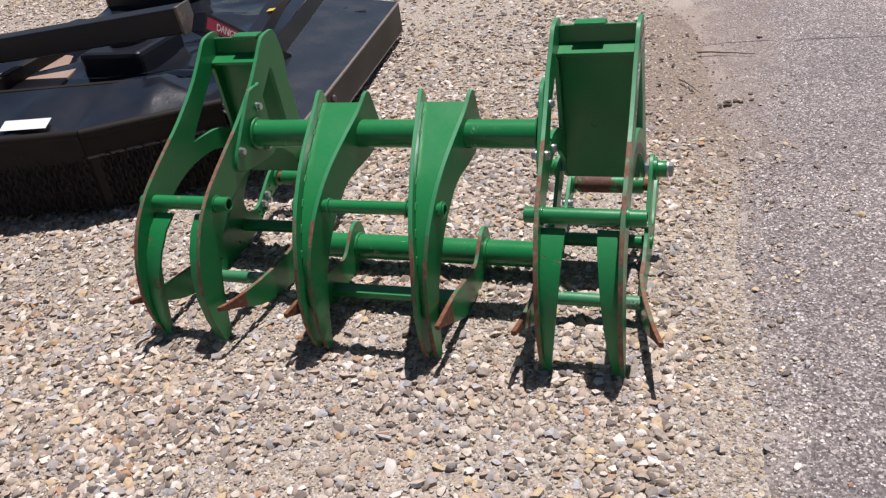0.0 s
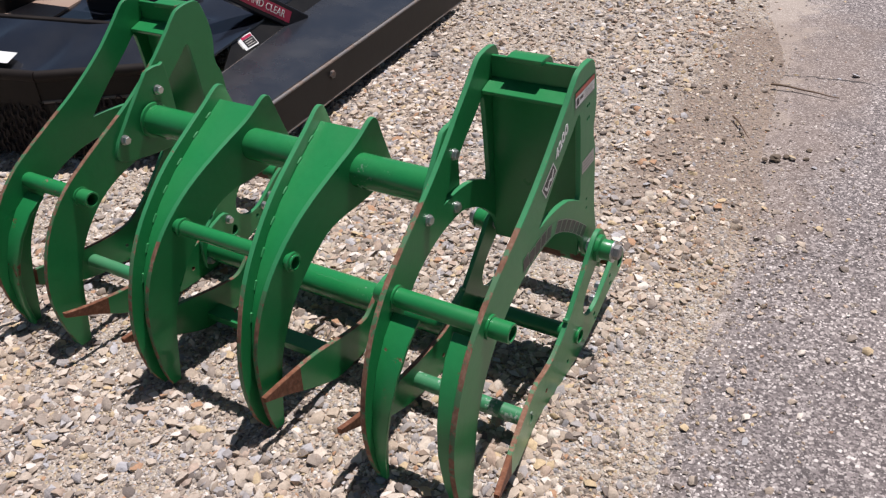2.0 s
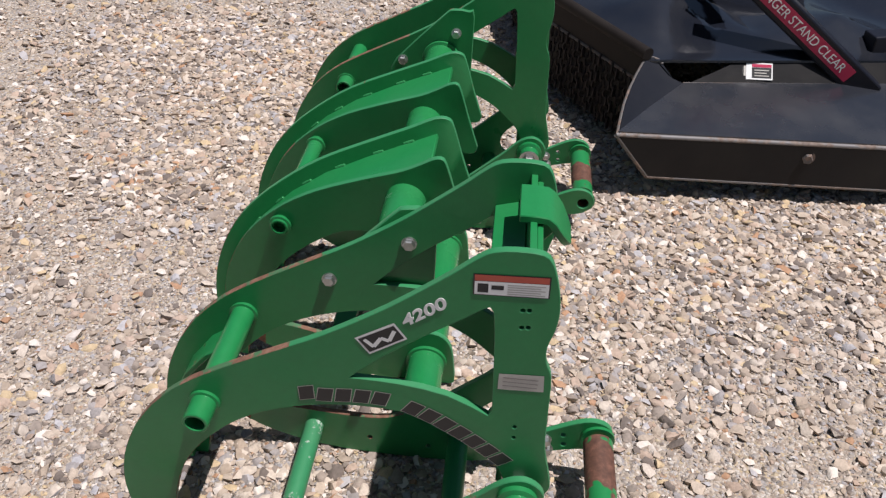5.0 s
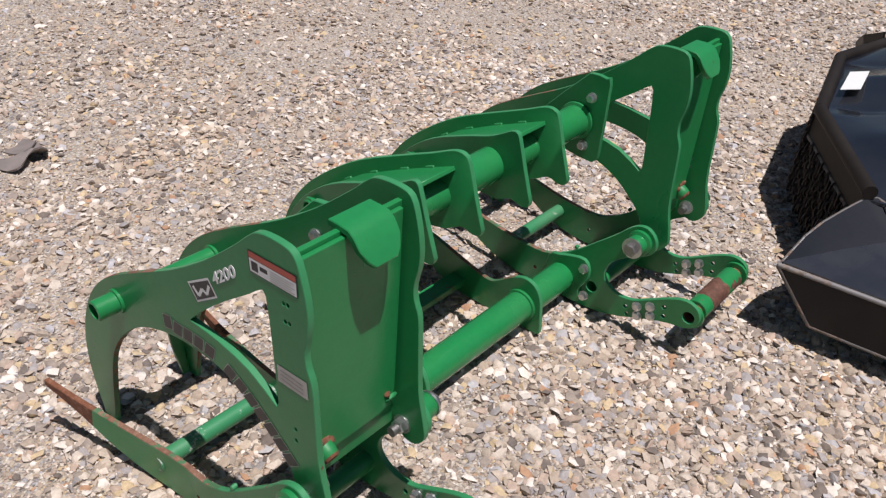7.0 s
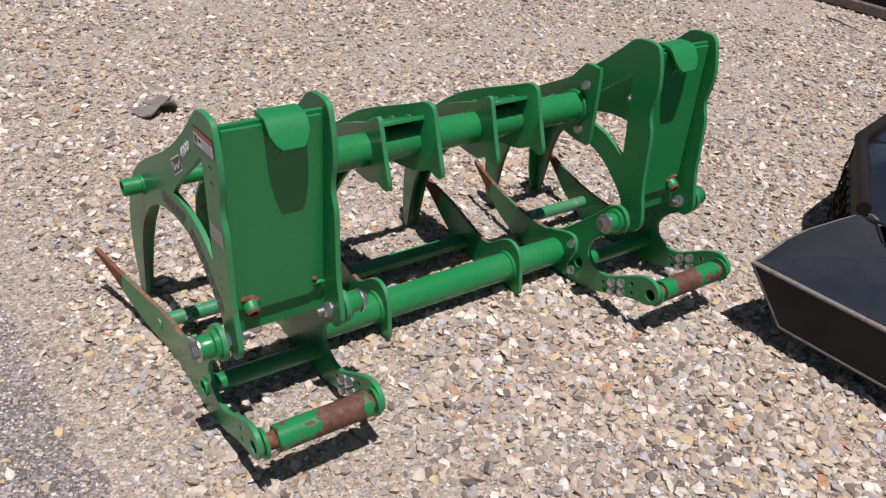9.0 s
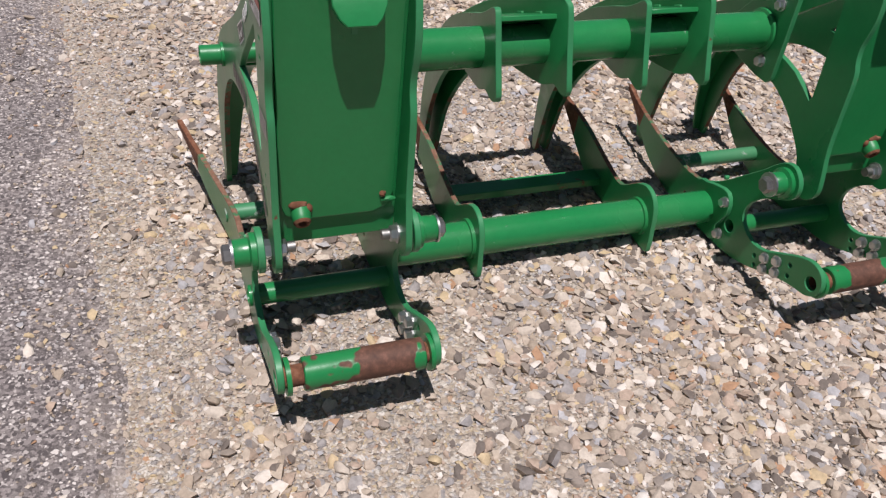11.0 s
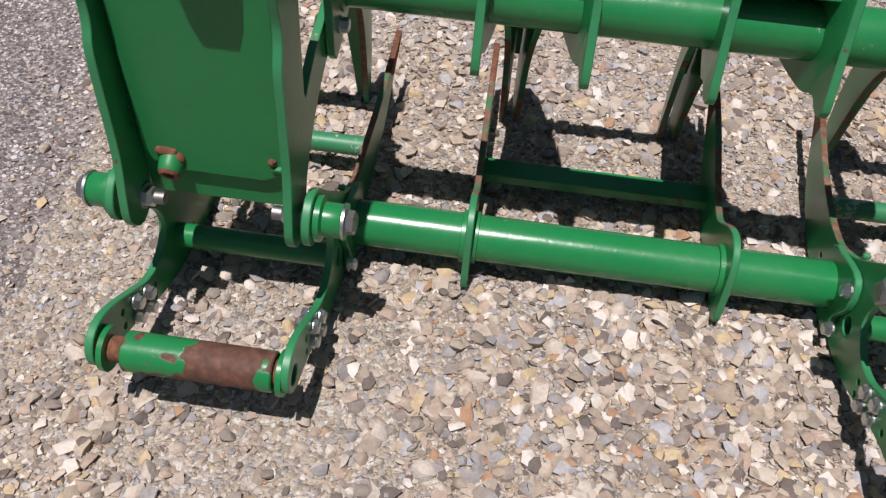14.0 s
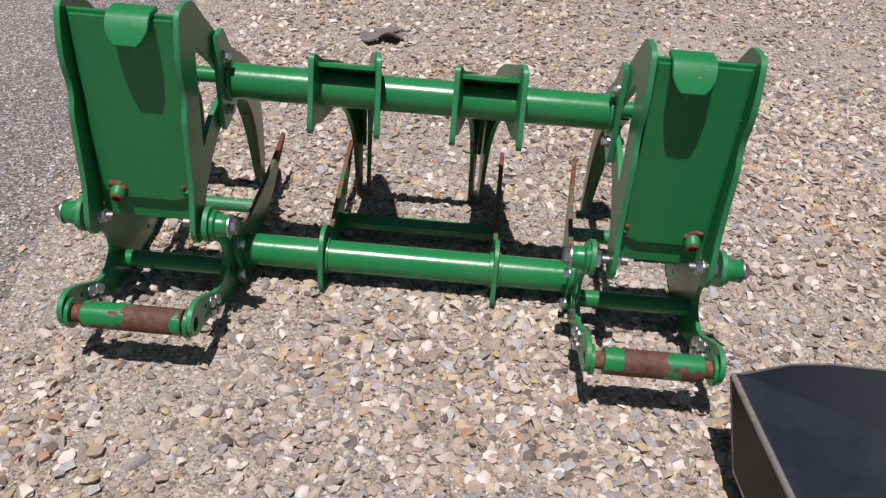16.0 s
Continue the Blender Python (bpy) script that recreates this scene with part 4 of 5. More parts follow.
def rect_in(u0, v0, u1, v1, x, mat_, name_, parent):
    c = [Vector((0.535, 0.656)), Vector((0.638, 0.662)), Vector((0.636, 0.699)), Vector((0.533, 0.692))]
    def at(u, v):
        return c[0].lerp(c[1], u).lerp(c[3].lerp(c[2], u), v)
    return part(name_, flat(name_, on_plate([at(u0, v0), at(u1, v0), at(u1, v1), at(u0, v1)], x), (mat_,)), parent)


rect_in(0.02, 0.04, 0.98, 0.66, 0.6671, DECAL_WHITE, "decal_field", dec)
rect_in(0.02, 0.68, 0.98, 0.96, 0.6671, DECAL_RED, "decal_header", dec)
rect_in(0.06, 0.14, 0.20, 0.56, 0.6673, DECAL_BLACK, "pictogram", dec)
rect_in(0.24, 0.30, 0.40, 0.50, 0.6673, DECAL_BLACK, "pictogram", dec)
for k in range(5):
    rect_in(0.45, 0.10 + 0.105 * k, 0.94 - 0.06 * (k % 2), 0.145 + 0.105 * k, 0.6673, DECAL_GREY, "text_bar", dec)
logo = part("logo_plate", flat("logo_plate", on_plate([(0.3955, 0.5235), (0.4495, 0.5605), (0.4295, 0.5885), (0.3735, 0.5525)]), (DECAL_WHITE,)), host, "dark square badge with pale zigzag")
part("badge_field", flat("badge_field", on_plate([(0.3960, 0.5280), (0.4450, 0.5615), (0.4290, 0.5835), (0.3785, 0.5515)], 0.6671), (DECAL_BLACK,)), logo)
for (y0, z0), (y1, z1) in (((0.3875, 0.5515), (0.4015, 0.5395)), ((0.4015, 0.5395), (0.4115, 0.5575)), ((0.4115, 0.5575), (0.4235, 0.5535)), ((0.4235, 0.5535), (0.4305, 0.5735))):
    part("badge_stroke", flat("badge_stroke", on_plate(band(y0, z0, y1, z1, 0.006), 0.6673), (DECAL_WHITE,)), logo)
TO_PLATE = Matrix(((0, 0, 1, 0), (1, 0, 0, 0), (0, 1, 0, 0), (0, 0, 0, 1)))
lettering("model_number", "4200", 0.026, DECAL_WHITE, Matrix.Translation((0.6670 + DECAL_X, 0.4690, 0.6120)) @ TO_PLATE @ pose(0, 0, 0, 0, 0, 38) @ Matrix.Diagonal((1.42, 1, 1, 1)), host, "pale model number", 0.0004, 0.0007, 0.25)
lower_dec = part("serial_decal", flat("serial_decal", on_plate([(0.586, 0.481), (0.653, 0.485), (0.650, 0.518), (0.585, 0.513)]), (DECAL_GREY,)), host, "faded grey decal")
for k in range(3):
    part("text_bar", flat("text_bar", on_plate([(0.592, 0.489 + 0.008 * k), (0.643, 0.490 + 0.008 * k), (0.643, 0.492 + 0.008 * k), (0.592, 0.491 + 0.008 * k)], 0.6671), (BARE,)), lower_dec)
# letter-sized black blocks with pale rims that follow the arch
ARC = smooth_loop([(0.280, 0.418), (0.333, 0.429), (0.385, 0.433), (0.430, 0.429), (0.483, 0.409), (0.535, 0.378), (0.58, 0.345), (0.622, 0.310), (0.66, 0.27), (0.2, 0.3)], 8)
cum, keep_ = [0.0], ARC[:57]
for a, b in zip(keep_, keep_[1:]):
    cum.append(cum[-1] + (b - a).length)


def along(s_):
    for i in range(len(cum) - 1):
        if cum[i + 1] >= s_:
            u = (s_ - cum[i]) / max(1e-9, cum[i + 1] - cum[i])
            return keep_[i].lerp(keep_[i + 1], u), (keep_[i + 1] - keep_[i]).normalized()
    return keep_[-1], (keep_[-1] - keep_[-2]).normalized()


run = cum[-1]
slots = [0.045 + 0.0745 * k for k in range(5)] + [0.045 + 0.0745 * (k + 0.85) for k in range(5, 12)]
for s_ in slots:
    c, d = along(run * (s_ + 0.015))
    n_ = Vector((-d.y, d.x))
    w, h, sk = run * 0.030, 0.0135, 0.20
    for grow, x, m_ in ((0.0012, 0.6669, DECAL_GREY), (0.0, 0.6672, DECAL_BLACK)):
        q = [c + d * (i * (w + grow) + j * sk * h) + n_ * j * (h + grow) for i, j in ((-1, -1), (1, -1), (1, 1), (-1, 1))]
        if grow:
            rim = part("letter_block", flat("letter_block", on_plate(q, x), (m_,)), host)
        else:
            part("block_face", flat("block_face", on_plate(q, x), (m_,)), rim)


# ---- the rotary cutter parked beside it ----
cutter = thing("rotary_cutter", "black rotary brush cutter with scuffed edges and chain curtain", "mower")
ED = Vector((-0.119, 0.993, 0)).normalized()
IN = Vector((-0.993, -0.119, 0)).normalized()
C0 = Vector((-0.685, 1.020, 0.0))


def loft(name, rows, mats, thick=0.0, smooth=False):
    """Joins rows of equally many points into a skin; thick pushes a second skin below."""
    bm = bmesh.new()
    g_ = [[bm.verts.new(p) for p in row] for row in rows]
    for ra, rb in zip(g_, g_[1:]):
        for i in range(len(ra) - 1):
            bm.faces.new((ra[i], ra[i + 1], rb[i + 1], rb[i]))
    bmesh.ops.recalc_face_normals(bm, faces=bm.faces)
    if thick:
        bmesh.ops.solidify(bm, geom=list(bm.faces), thickness=thick)
        bmesh.ops.recalc_face_normals(bm, faces=bm.faces)
    return mesh_of(bm, name, *mats, smooth=smooth)


def spot(along_, inward, z):
    return C0 + ED * along_ + IN * inward + Vector((0, 0, z))


LEN = 1.80
ACROSS = Vector((-0.975, -0.222, 0))


def sh(a):
    """How far inward the shoulder's upper edge lies; the shoulder widens along its length."""
    return 0.235 + 0.095 * a


# side skid: upright panel whose front rises forward, lipped top and bottom edges, sloped shoulder, end gusset
part("side_skid", loft("side_skid", [[spot(0.0, 0, 0.060), spot(LEN, 0, 0.028)], [spot(-0.118, 0, 0.196), spot(LEN, 0, 0.183)]], (BLACK_DUSTY,), 0.010), cutter, "dusty black side skid plate")
for z0, z1, a0, wear in ((0.060, 0.028, 0.0, PALE_EDGE), (0.198, 0.185, -0.120, PALE_EDGE)):
    p, q = spot(a0, -0.004, z0), spot(LEN, -0.004, z1)
    rail = part("skid_lip", ring_profile([(0, 0), (0, 0.0072), ((q - p).length, 0.0072), ((q - p).length, 0)], "skid_lip", 10, (wear,)), cutter, "scuffed edge rail", Matrix.Translation(p) @ (q - p).to_track_quat("X", "Z").to_matrix().to_4x4())
p, q = spot(0.0, -0.004, 0.060), spot(-0.120, -0.004, 0.198)
part("skid_lip", ring_profile([(0, 0), (0, 0.0072), ((q - p).length, 0.0072), ((q - p).length, 0)], "skid_lip", 10, (BLACK_EDGE,)), cutter, "scuffed brown edge rail", Matrix.Translation(p) @ (q - p).to_track_quat("X", "Z").to_matrix().to_4x4())
part("shoulder", loft("shoulder", [[spot(-0.116, 0.0, 0.201), spot(0.3, 0.0, 0.198), spot(0.7, 0.0, 0.195), spot(1.3, 0, 0.191), spot(LEN, 0.0, 0.187)],
                                   [spot(0.0, sh(0.0) / 2, 0.228), spot(0.33, sh(0.33) / 2, 0.221), spot(0.7, sh(0.7) / 2, 0.226), spot(1.3, sh(1.3) / 2, 0.217), spot(LEN, sh(LEN) / 2, 0.221)],
                                   [spot(0.13, sh(0.13), 0.250), spot(0.36, sh(0.36), 0.250), spot(0.7, sh(0.7), 0.250), spot(1.3, sh(1.3), 0.250), spot(LEN, sh(LEN), 0.248)]], (BLACK_SHEEN,), -0.008, True), cutter, "sloped grey-black shoulder plate with a dull sheen")
part("deck_wall", loft("deck_wall", [[spot(0.13, sh(0.13), 0.244), spot(0.7, sh(0.7), 0.244), spot(LEN, sh(LEN), 0.242)], [spot(0.33, sh(0.33) + 0.055, 0.312), spot(0.7, sh(0.7) + 0.055, 0.312), spot(LEN, sh(LEN) + 0.055, 0.308)]], (BLACK_DUSTY,), 0.008), cutter, "low black wall of the deck")
p, q = spot(0.80, sh(0.80) + 0.055, 0.314), spot(LEN, sh(LEN) + 0.055, 0.310)
part("wall_lip", ring_profile([(0, 0), (0, 0.005), ((q - p).length, 0.005), ((q - p).length, 0)], "wall_lip", 8, (BLACK_EDGE,)), cutter, "", Matrix.Translation(p) @ (q - p).to_track_quat("X", "Z").to_matrix().to_4x4())
# two scrawled strokes on the shoulder
for k, (a_, i_) in enumerate(((1.57, 0.15), (1.60, 0.26))):
    part("scrawl", box("scrawl", (-0.035, -0.010, 0), (0.035, 0.010, 0.001), (DECAL_BLACK,), 0.0), cutter, "", Matrix.Translation(spot(a_, i_, 0.2245 + 0.010 * k)) @ pose(0, 0, 0, 0, 0, 25 + 40 * k))
ga, gb = spot(-0.116, 0.0, 0.201), spot(0.13, sh(0.13), 0.252)
rim = [(-0.116, 0.0, 0.201), (-0.106, 0.036, 0.221), (-0.090, 0.086, 0.252), (-0.066, 0.143, 0.276), (-0.034, 0.210, 0.294), (-0.006, 0.262, 0.309), (0.010, 0.281, 0.316), (0.028, 0.288, 0.319), (0.046, 0.283, 0.315), (0.060, 0.272, 0.306)]
edge_ = [spot(*c_) for c_ in rim]
inner_ = [ga.lerp(gb, u) - Vector((0, 0, 0.004)) for u in (0, 0.12, 0.30, 0.50, 0.70, 0.86, 0.92, 0.96, 0.985, 1)]
middle_ = [p.lerp(q, 0.55) - Vector((0, 0, 0.010 * k / 9)) for k, (p, q) in enumerate(zip(edge_, inner_))]
part("end_gusset", loft("end_gusset", [edge_, middle_, inner_], (BLACK_MATT,), -0.008, True), cutter, "curved black end gusset")
for p, q in zip(edge_, edge_[1:]):
    part("gusset_lip", ring_profile([(0, 0), (0, 0.005), ((q - p).length, 0.005), ((q - p).length, 0)], "gusset_lip", 8, (BLACK_EDGE,)), cutter, "", Matrix.Translation(p) @ (q - p).to_track_quat("X", "Z").to_matrix().to_4x4())
p, q = spot(0.13, sh(0.13), 0.252), spot(LEN, sh(LEN), 0.250)
part("shoulder_lip", ring_profile([(0, 0), (0, 0.006), ((q - p).length, 0.006), ((q - p).length, 0)], "shoulder_lip", 10, (PALE_EDGE,)), cutter, "pale scuffed shoulder edge", Matrix.Translation(p) @ (q - p).to_track_quat("X", "Z").to_matrix().to_4x4())
part("skid_bolt", hexhead("skid_bolt", 0, 0.018, 0.032, (BLACK_EDGE,), 0.022), cutter, "", Matrix.Translation(spot(0.475, -0.004, 0.150)) @ pose(0, 0, 0, 0, 0, -9.7))

# the skid of the other side, seen past the deck
def far_spot(along_, inward, z):
    return C0 + ACROSS * (2.05 - inward) + ED * along_ + Vector((0, 0, z))


part("side_skid", loft("side_skid", [[far_spot(0.0, 0, 0.060), far_spot(LEN, 0, 0.03)], [far_spot(-0.118, 0, 0.196), far_spot(LEN, 0, 0.183)]], (BLACK_DUSTY,), 0.010), cutter, "dusty black side skid plate")
part("shoulder", loft("shoulder", [[far_spot(a_, 0, 0.20) for a_ in (-0.116, 0.7, LEN)], [far_spot(a_, sh(a_), 0.25) for a_ in (0.13, 0.7, LEN)]], (BLACK_SHEEN,), 0.008), cutter)
part("end_gusset", loft("end_gusset", [[far_spot(-0.116, 0, 0.201), far_spot(-0.10, 0.13, 0.268), far_spot(-0.03, 0.247, 0.331)], [far_spot(-0.10, 0, 0.06), far_spot(-0.05, 0.13, 0.06), far_spot(0.0, 0.247, 0.06)]], (BLACK_DUSTY,), -0.008), cutter, "curved black end gusset")

# deck with pressed ribs
P1, P2, P3 = Vector((-0.950, 0.995, 0)), Vector((-1.400, 0.700, 0)), Vector((-1.955, 0.575, 0))
P4 = P3 + Vector((-0.475, 0.10, 0))
deck_front = [P1, P2, P2.lerp(P3, 0.5), P3, P4]
deck_back = [spot(LEN, sh(LEN) + 0.06, 0), spot(LEN, 0.75, 0), spot(LEN, 1.03, 0), spot(LEN, 1.31, 0), far_spot(LEN, sh(LEN) + 0.06, 0)]


def deck_height(p, w, i):
    """Pressed steel: slopes with creases behind the front edge and inside the wall, a fold, then a dented field."""
    crease = abs(((p.x + 1.70) / 0.46) % 1 - 0.5) * 2
    inward = max(0.0, (p - C0).dot(IN) - sh((p - C0).dot(ED)) - 0.06)
    z = 0.318 + 0.34 * w if w < 0.30 else 0.420 - 0.075 * min(1.0, (w - 0.30) / 0.04)
    if w < 0.30:
        z += 0.045 * (crease - 0.5) * math.sin(math.pi * w / 0.30)
    else:
        z += 0.050 * max(0.0, noise.noise(Vector((p.x * 3.6, p.y * 3.6, 4))) + 0.1) * min(1, (w - 0.30) / 0.2)
        z += 0.016 * max(0.0, 1 - abs(((p.y - 0.5 * p.x) / 0.42) % 1 - 0.5) / 0.16)
    z += 0.05 * math.exp(-((p.x + 1.95) ** 2 + (p.y - 1.75) ** 2) / 0.18)
    return min(z, 0.310 + 0.42 * inward + 0.015 * math.sin(p.y * 9) * min(1, inward * 6))


rows = []
for k in range(61):
    u = (k / 60) ** 1.4
    row = []
    for i in range(81):
        w = (i / 80) * 4
        j = min(3, int(w))
        a, b = deck_front[j].lerp(deck_front[j + 1], w - j), deck_back[j].lerp(deck_back[j + 1], w - j)
        p = a.lerp(b, u)
        row.append((p.x, p.y, deck_height(p, (p - a).length, i)))
    rows.append(row)
part("deck", loft("deck", rows, (DECK,), -0.008, True), cutter, "glossy black dented deck plate")
# rolled front edge, apron and chain curtain
for a, b in ((P1, P2), (P2, P3), (P3, P4)):
    p, q = a + Vector((0, 0, 0.338)), b + Vector((0, 0, 0.338))
    L_ = (q - p).length
    part("front_roll", ring_profile([(0, 0), (0, 0.020), (L_, 0.020), (L_, 0)], "front_roll", 16, (BROWN_SCUFF,)), cutter, "brown-scuffed rolled front edge", Matrix.Translation(p) @ (q - p).to_track_quat("X", "Z").to_matrix().to_4x4())
    part("front_apron", loft("front_apron", [[p + Vector((0, -0.008, -0.012)), q + Vector((0, -0.008, -0.012))], [p + Vector((0, -0.010, -0.105)), q + Vector((0, -0.010, -0.105))]], (BROWN_SCUFF,), 0.006), cutter, "brown-dusted apron over the chains")


def chain_mesh():
    bm = bmesh.new()
    pitch, rad, wire = 0.030, 0.0125, 0.0042
    for k in range(7):
        z0 = -k * pitch
        turn = k % 2
        ring = []
        for i in range(10):
            t = 2 * math.pi * i / 10
            c = Vector((rad * math.cos(t), 0, (rad + 0.006) * math.sin(t)))
            d = Vector((math.cos(t), 0, math.sin(t)))
            vs = []
            for j in range(4):
                a = math.pi / 2 * j
                v = c + d * wire * math.cos(a) + Vector((0, wire * math.sin(a), 0))
                if turn:
                    v = Vector((v.y, v.x, v.z))
                vs.append(bm.verts.new(v + Vector((0, 0, z0))))
            ring.append(vs)
        for i in range(10):
            for j in range(4):
                bm.faces.new((ring[i][j], ring[i][(j + 1) % 4], ring[(i + 1) % 10][(j + 1) % 4], ring[(i + 1) % 10][j]))
    bmesh.ops.recalc_face_normals(bm, faces=bm.faces)
    return mesh_of(bm, "chain", CHAIN, smooth=True)


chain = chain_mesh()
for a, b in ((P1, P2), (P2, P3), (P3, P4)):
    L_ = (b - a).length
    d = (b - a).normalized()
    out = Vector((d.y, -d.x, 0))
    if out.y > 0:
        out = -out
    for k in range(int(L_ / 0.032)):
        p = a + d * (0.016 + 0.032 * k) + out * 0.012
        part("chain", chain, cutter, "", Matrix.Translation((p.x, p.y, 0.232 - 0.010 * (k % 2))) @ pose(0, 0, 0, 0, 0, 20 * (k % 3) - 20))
    q = a.lerp(b, 0.5)
    part("chain_rod", ring_profile([(0, 0), (0, 0.007), (L_, 0.007), (L_, 0)], "chain_rod", 8, (BLACK_EDGE,)), cutter, "", Matrix.Translation(a + out * 0.006 + Vector((0, 0, 0.245))) @ d.to_track_quat("X", "Z").to_matrix().to_4x4())
    # added dark sheet that stands in for the shade behind the chains
    part("curtain_shade_sheet", loft("curtain_shade_sheet", [[a + out * -0.008 + Vector((0, 0, 0.25)), b + out * -0.008 + Vector((0, 0, 0.25))], [a + out * -0.008 + Vector((0, 0, 0.02)), b + out * -0.008 + Vector((0, 0, 0.02))]], (BLACK_DUSTY,), 0.004), cutter)


def beam(name, p, q, wide, high, mats, label="", roll=0.0):
    """A box beam from p to q."""
    p, q = Vector(p), Vector(q)
    L_ = (q - p).length
    me = box(name, (0, -wide / 2, -high / 2), (L_, wide / 2, high / 2), mats, 0.006)
    d = (q - p).normalized()
    side = Vector((0, 0, 1)).cross(d).normalized()
    up = d.cross(side)
    m_ = Matrix((( d.x, side.x, up.x, p.x), (d.y, side.y, up.y, p.y), (d.z, side.z, up.z, p.z), (0, 0, 0, 1)))
    return part(name, me, cutter, label, m_ @ pose(0, 0, 0, roll))


# hitch frame over the deck
top_end = Vector((-1.20, 1.26, 0.60))
hitch = beam("hitch_beam", top_end, (-2.75, 1.14, 0.47), 0.10, 0.105, (BLACK,), "black box beam of the hitch frame")
part("end_cap", box("end_cap", (-0.012, -0.056, -0.058), (0.0, 0.056, 0.058), (BLACK_EDGE,), 0.003), hitch, "pale-edged end plate")
beam("hitch_brace", (-2.12, 0.95, 0.385), (-2.10, 1.72, 0.41), 0.05, 0.07, (BLACK_DUSTY,))
low_end = Vector((-1.075, 1.750, 0.225))
danger = beam("warning_beam", low_end, Vector((-1.120, 1.230, 0.590)), 0.06, 0.085, (BLACK,), "black beam with crimson danger strip")
gear = part("gearbox", box("gearbox", (-1.80, 1.26, 0.27), (-1.48, 1.60, 0.46), (BLACK,), 0.02), cutter, "black gearbox housing")
part("gearbox_cap", ring_profile([(0, 0), (0, 0.09), (0.05, 0.085), (0.06, 0.07), (0.06, 0)], "gearbox_cap", 24, (BLACK,)), gear, "", Matrix.Translation((-1.64, 1.43, 0.455)) @ pose(0, 0, 0, 0, -90, 0))
beam("deck_brace", (-1.20, 1.74, 0.345), (-1.43, 2.62, 0.40), 0.07, 0.07, (BLACK,))
beam("deck_angle", (-1.24, 1.13, 0.385), (-2.60, 0.80, 0.415), 0.028, 0.034, (BROWN_SCUFF,), "brown-dusted angle iron across the deck")
part("tail_frame", box("tail_frame", (-2.45, 2.30, 0.31), (-1.85, 2.47, 0.66), (BLACK,), 0.02), cutter, "black tail frame")
part("deck_panel", loft("deck_panel", [[Vector((-2.50, 1.03, 0.362)), Vector((-1.82, 1.06, 0.362))], [Vector((-2.55, 1.55, 0.385)), Vector((-1.93, 1.47, 0.385))]], (BROWN_DUST,), 0.010), cutter, "deck panel under brown dust")
sign = part("danger_strip", box("danger_strip", (0.105, 0.0303, -0.024), (0.62, 0.0315, 0.024), (DECAL_CRIMSON,), 0.0), danger, "crimson strip")
lettering("danger_text", "DANGER STAND CLEAR", 0.041, DECAL_WHITE, Matrix.Translation((0.350, 0.0319, 0.0)) @ Matrix(((-0.95, 0, 0, 0), (0, 0, 1, 0), (0, 1, 0, 0), (0, 0, 0, 1))), danger, "white capital letters")
# white and dark safety decal on the wall of the deck
wall_up = (IN * 0.055 + Vector((0, 0, 0.068))).normalized()
wall_out = ED.cross(wall_up)
m_ = Matrix(((ED.x, wall_up.x, wall_out.x, 0), (ED.y, wall_up.y, wall_out.y, 0), (ED.z, wall_up.z, wall_out.z, 0), (0, 0, 0, 1)))
dl = part("safety_decal", box("safety_decal", (-0.062, -0.027, 0), (0.062, 0.027, 0.0012), (DECAL_WHITE,), 0.0), cutter, "white and dark safety decal", Matrix.Translation(spot(0.365, sh(0.365) + 0.031, 0.281) + wall_out * 0.0095) @ m_)
part("decal_panel", box("decal_panel", (-0.006, -0.022, 0.0013), (0.058, 0.012, 0.0018), (DECAL_BLACK,), 0.0), dl)
part("decal_header", box("decal_header", (-0.006, 0.013, 0.0013), (0.058, 0.023, 0.0018), (DECAL_CRIMSON,), 0.0), dl)
part("pictogram", box("pictogram", (-0.050, -0.016, 0.0013), (-0.026, 0.016, 0.0018), (DECAL_GREY,), 0.0), dl)
part("pictogram", box("pictogram", (-0.043, -0.010, 0.0019), (-0.034, 0.012, 0.0022), (DECAL_BLACK,), 0.0), dl)
for k in range(3):
    part("text_bar", box("text_bar", (0.002, -0.016 + 0.009 * k, 0.0019), (0.05 - 0.008 * (k % 2), -0.013 + 0.009 * k, 0.0022), (DECAL_GREY,), 0.0), dl)
part("deck_decal", box("deck_decal", (-0.10, -0.03, 0), (0.10, 0.03, 0.0012), (DECAL_WHITE,), 0.0), cutter, "white rectangular deck decal", Matrix.Translation((-1.655, 0.715, 0.372)) @ pose(0, 0, 0, 0, 0, 9.5) @ pose(0, 0, 0, 17, 0, 0))
part("caution_decal", box("caution_decal", (-0.032, -0.016, 0), (0.032, 0.016, 0.0012), (DECAL_YELLOW,), 0.0), cutter, "yellow caution decal", Matrix.Translation((-1.245, 2.02, 0.403)) @ pose(0, 0, 0, 0, 4, 104))


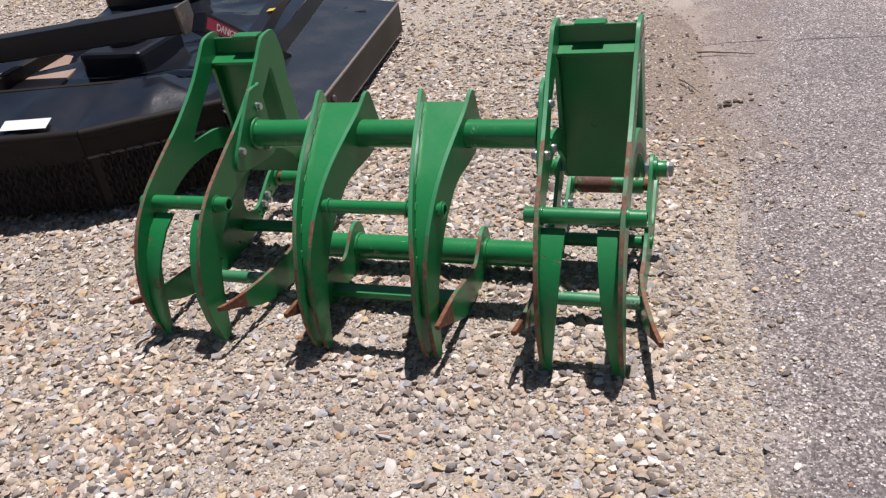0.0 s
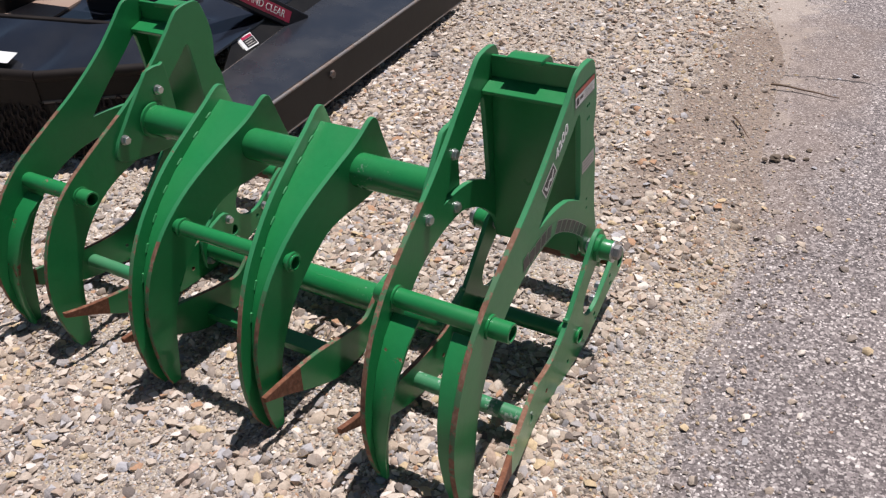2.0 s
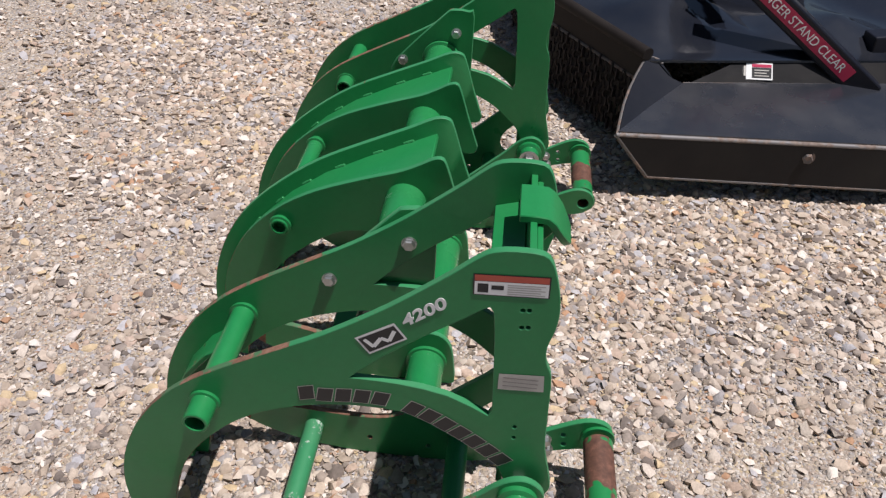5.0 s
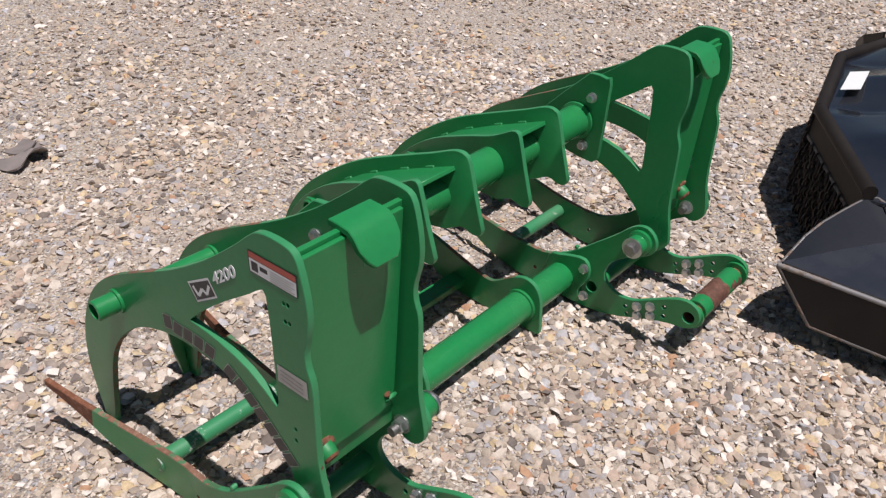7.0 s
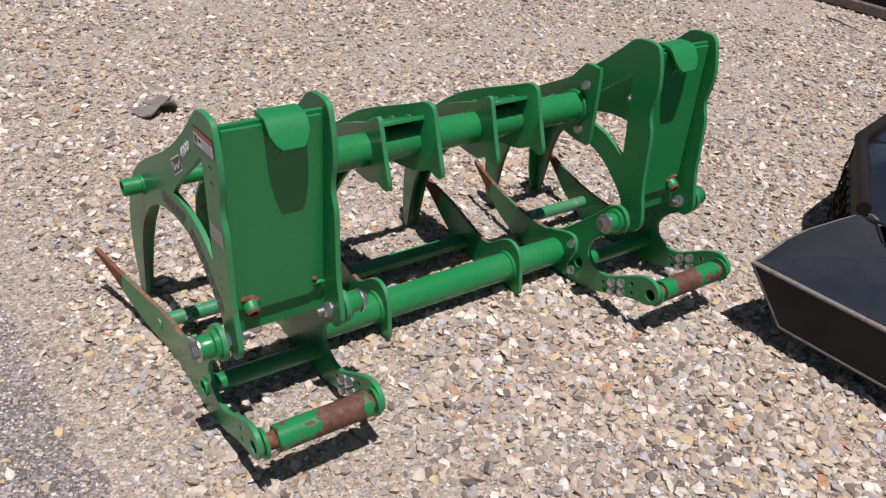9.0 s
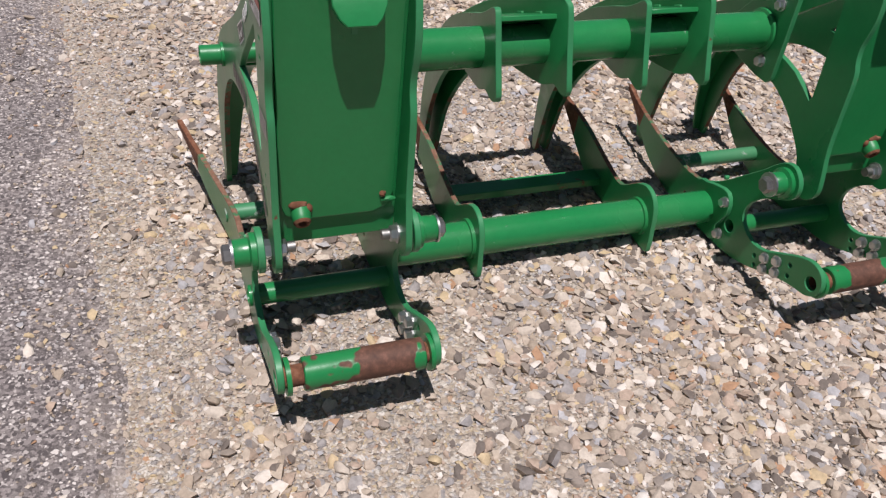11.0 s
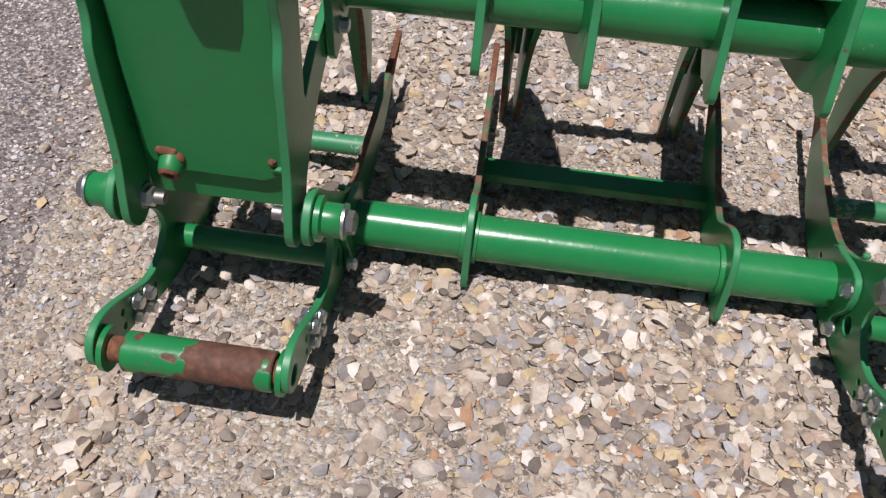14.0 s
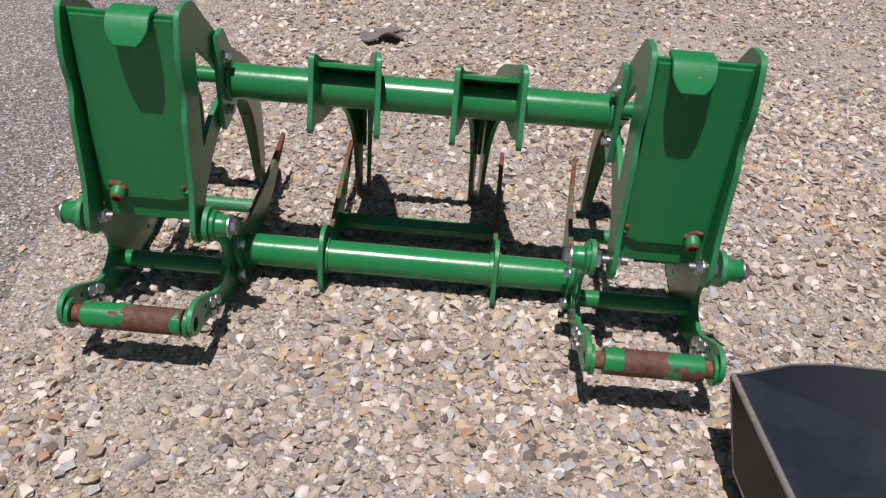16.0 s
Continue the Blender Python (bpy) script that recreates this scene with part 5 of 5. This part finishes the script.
# ---- small things on the ground ----
def scrap():
    ob = thing("rubber_scrap", "folded grey scrap of rubber lying on bare dirt", "debris", place=(0.28, -1.205, 0.0))
    bm = bmesh.new()
    rows_ = []
    for i in range(9):
        u = i / 8
        row = []
        for j in range(6):
            v = j / 5
            x = (u - 0.5) * 0.17
            y = (v - 0.5) * (0.075 + 0.03 * math.sin(u * 7))
            z = 0.012 + 0.028 * math.sin(u * 3.1) * (0.4 + 0.6 * v) + 0.012 * math.sin(9 * u + 4 * v)
            row.append((x, y + 0.03 * math.sin(3 * u), max(0.002, z)))
        rows_.append(row)
    part("flap", loft("flap", rows_, (RUBBER,), -0.006, True), ob)
    rows_ = [[(x - 0.03, y - 0.03 * abs(x) * 10, z + 0.006 + 0.16 * abs(y)) for x, y, z in ((0.10 * (i / 5 - 0.5), 0.05 * (j / 3 - 0.5), 0.015) for j in range(4))] for i in range(6)]
    part("folded_strip", loft("folded_strip", rows_, (RUBBER,), -0.005, True), ob)
    ob.rotation_euler = (0, 0, 0.5)


scrap()


def clod(place, size, seed):
    bm = bmesh.new()
    bmesh.ops.create_icosphere(bm, subdivisions=2, radius=size)
    for v in bm.verts:
        v.co *= 1 + 0.75 * noise.noise(v.co * 70 + Vector((seed * 3.7, 0, 0))) + 0.3 * noise.noise(v.co * 190)
        v.co.z *= 0.55
    ob = new("soil_clod", mesh_of(bm, "soil_clod", SOIL))
    ob.location = place
    tagged(ob, "dark crumbly clod of soil on the road edge", "debris", "soil clods")


for k, (x, y, r) in enumerate(((0.91, 1.76, 0.024), (0.94, 1.79, 0.015), (0.88, 1.74, 0.014), (1.00, 1.79, 0.013), (1.12, 1.76, 0.013), (0.80, 1.78, 0.010), (1.00, 1.86, 0.012), (0.72, 1.83, 0.011),
                               (0.76, 1.90, 0.009), (0.62, 1.98, 0.012), (0.66, 2.22, 0.013), (0.60, 2.30, 0.014), (0.64, 2.33, 0.010), (0.84, 2.12, 0.009), (0.90, 2.05, 0.008), (0.70, 2.65, 0.013), (0.75, 2.60, 0.010))):
    clod((x, y, 0.003), r * 0.75, k)


def twig(p, q, r, label):
    p, q = Vector(p), Vector(q)
    L_ = (q - p).length
    bm = bmesh.new()
    rows_ = []
    for i in range(9):
        u = i / 8
        w = r * (1 - 0.6 * u)
        c = Vector((L_ * u, 0.02 * L_ * math.sin(5 * u), r + 0.01 * L_ * math.sin(7 * u) ** 2))
        rows_.append([bm.verts.new(c + Vector((0, w * math.cos(a), w * math.sin(a)))) for a in (0, 1.26, 2.51, 3.77, 5.03)])
    for ra, rb in zip(rows_, rows_[1:]):
        for i in range(5):
            bm.faces.new((ra[i], ra[(i + 1) % 5], rb[(i + 1) % 5], rb[i]))
    bm.faces.new(rows_[0])
    bm.faces.new(rows_[-1])
    bmesh.ops.recalc_face_normals(bm, faces=bm.faces)
    ob = new("twig", mesh_of(bm, "twig", TWIG, smooth=True))
    ob.matrix_basis = Matrix.Translation(p) @ (q - p).to_track_quat("X", "Z").to_matrix().to_4x4()
    tagged(ob, label, "twig", "twigs")


twig((-3.86, -0.98, 0.0), (-3.78, -0.66, 0.0), 0.006, "dry brown twig on gravel")
twig((0.76, 2.36, 0.004), (1.02, 2.31, 0.01), 0.005, "dry dark twig on the road edge")
twig((0.70, 2.02, 0.004), (0.80, 1.86, 0.006), 0.004, "thin dark twig on the road edge")

far = thing("box_blade", "dark rusty steel implement standing far off on gravel", "implement", place=(-4.42, -0.98, 0))
part("blade", box("blade", (-0.10, -0.9, 0.0), (0.14, 0.75, 0.30), (BLACK_DUSTY,), 0.02), far)
part("cutting_edge", box("cutting_edge", (0.13, -0.9, 0.0), (0.19, 0.75, 0.06), (BLACK_EDGE,), 0.006), far)
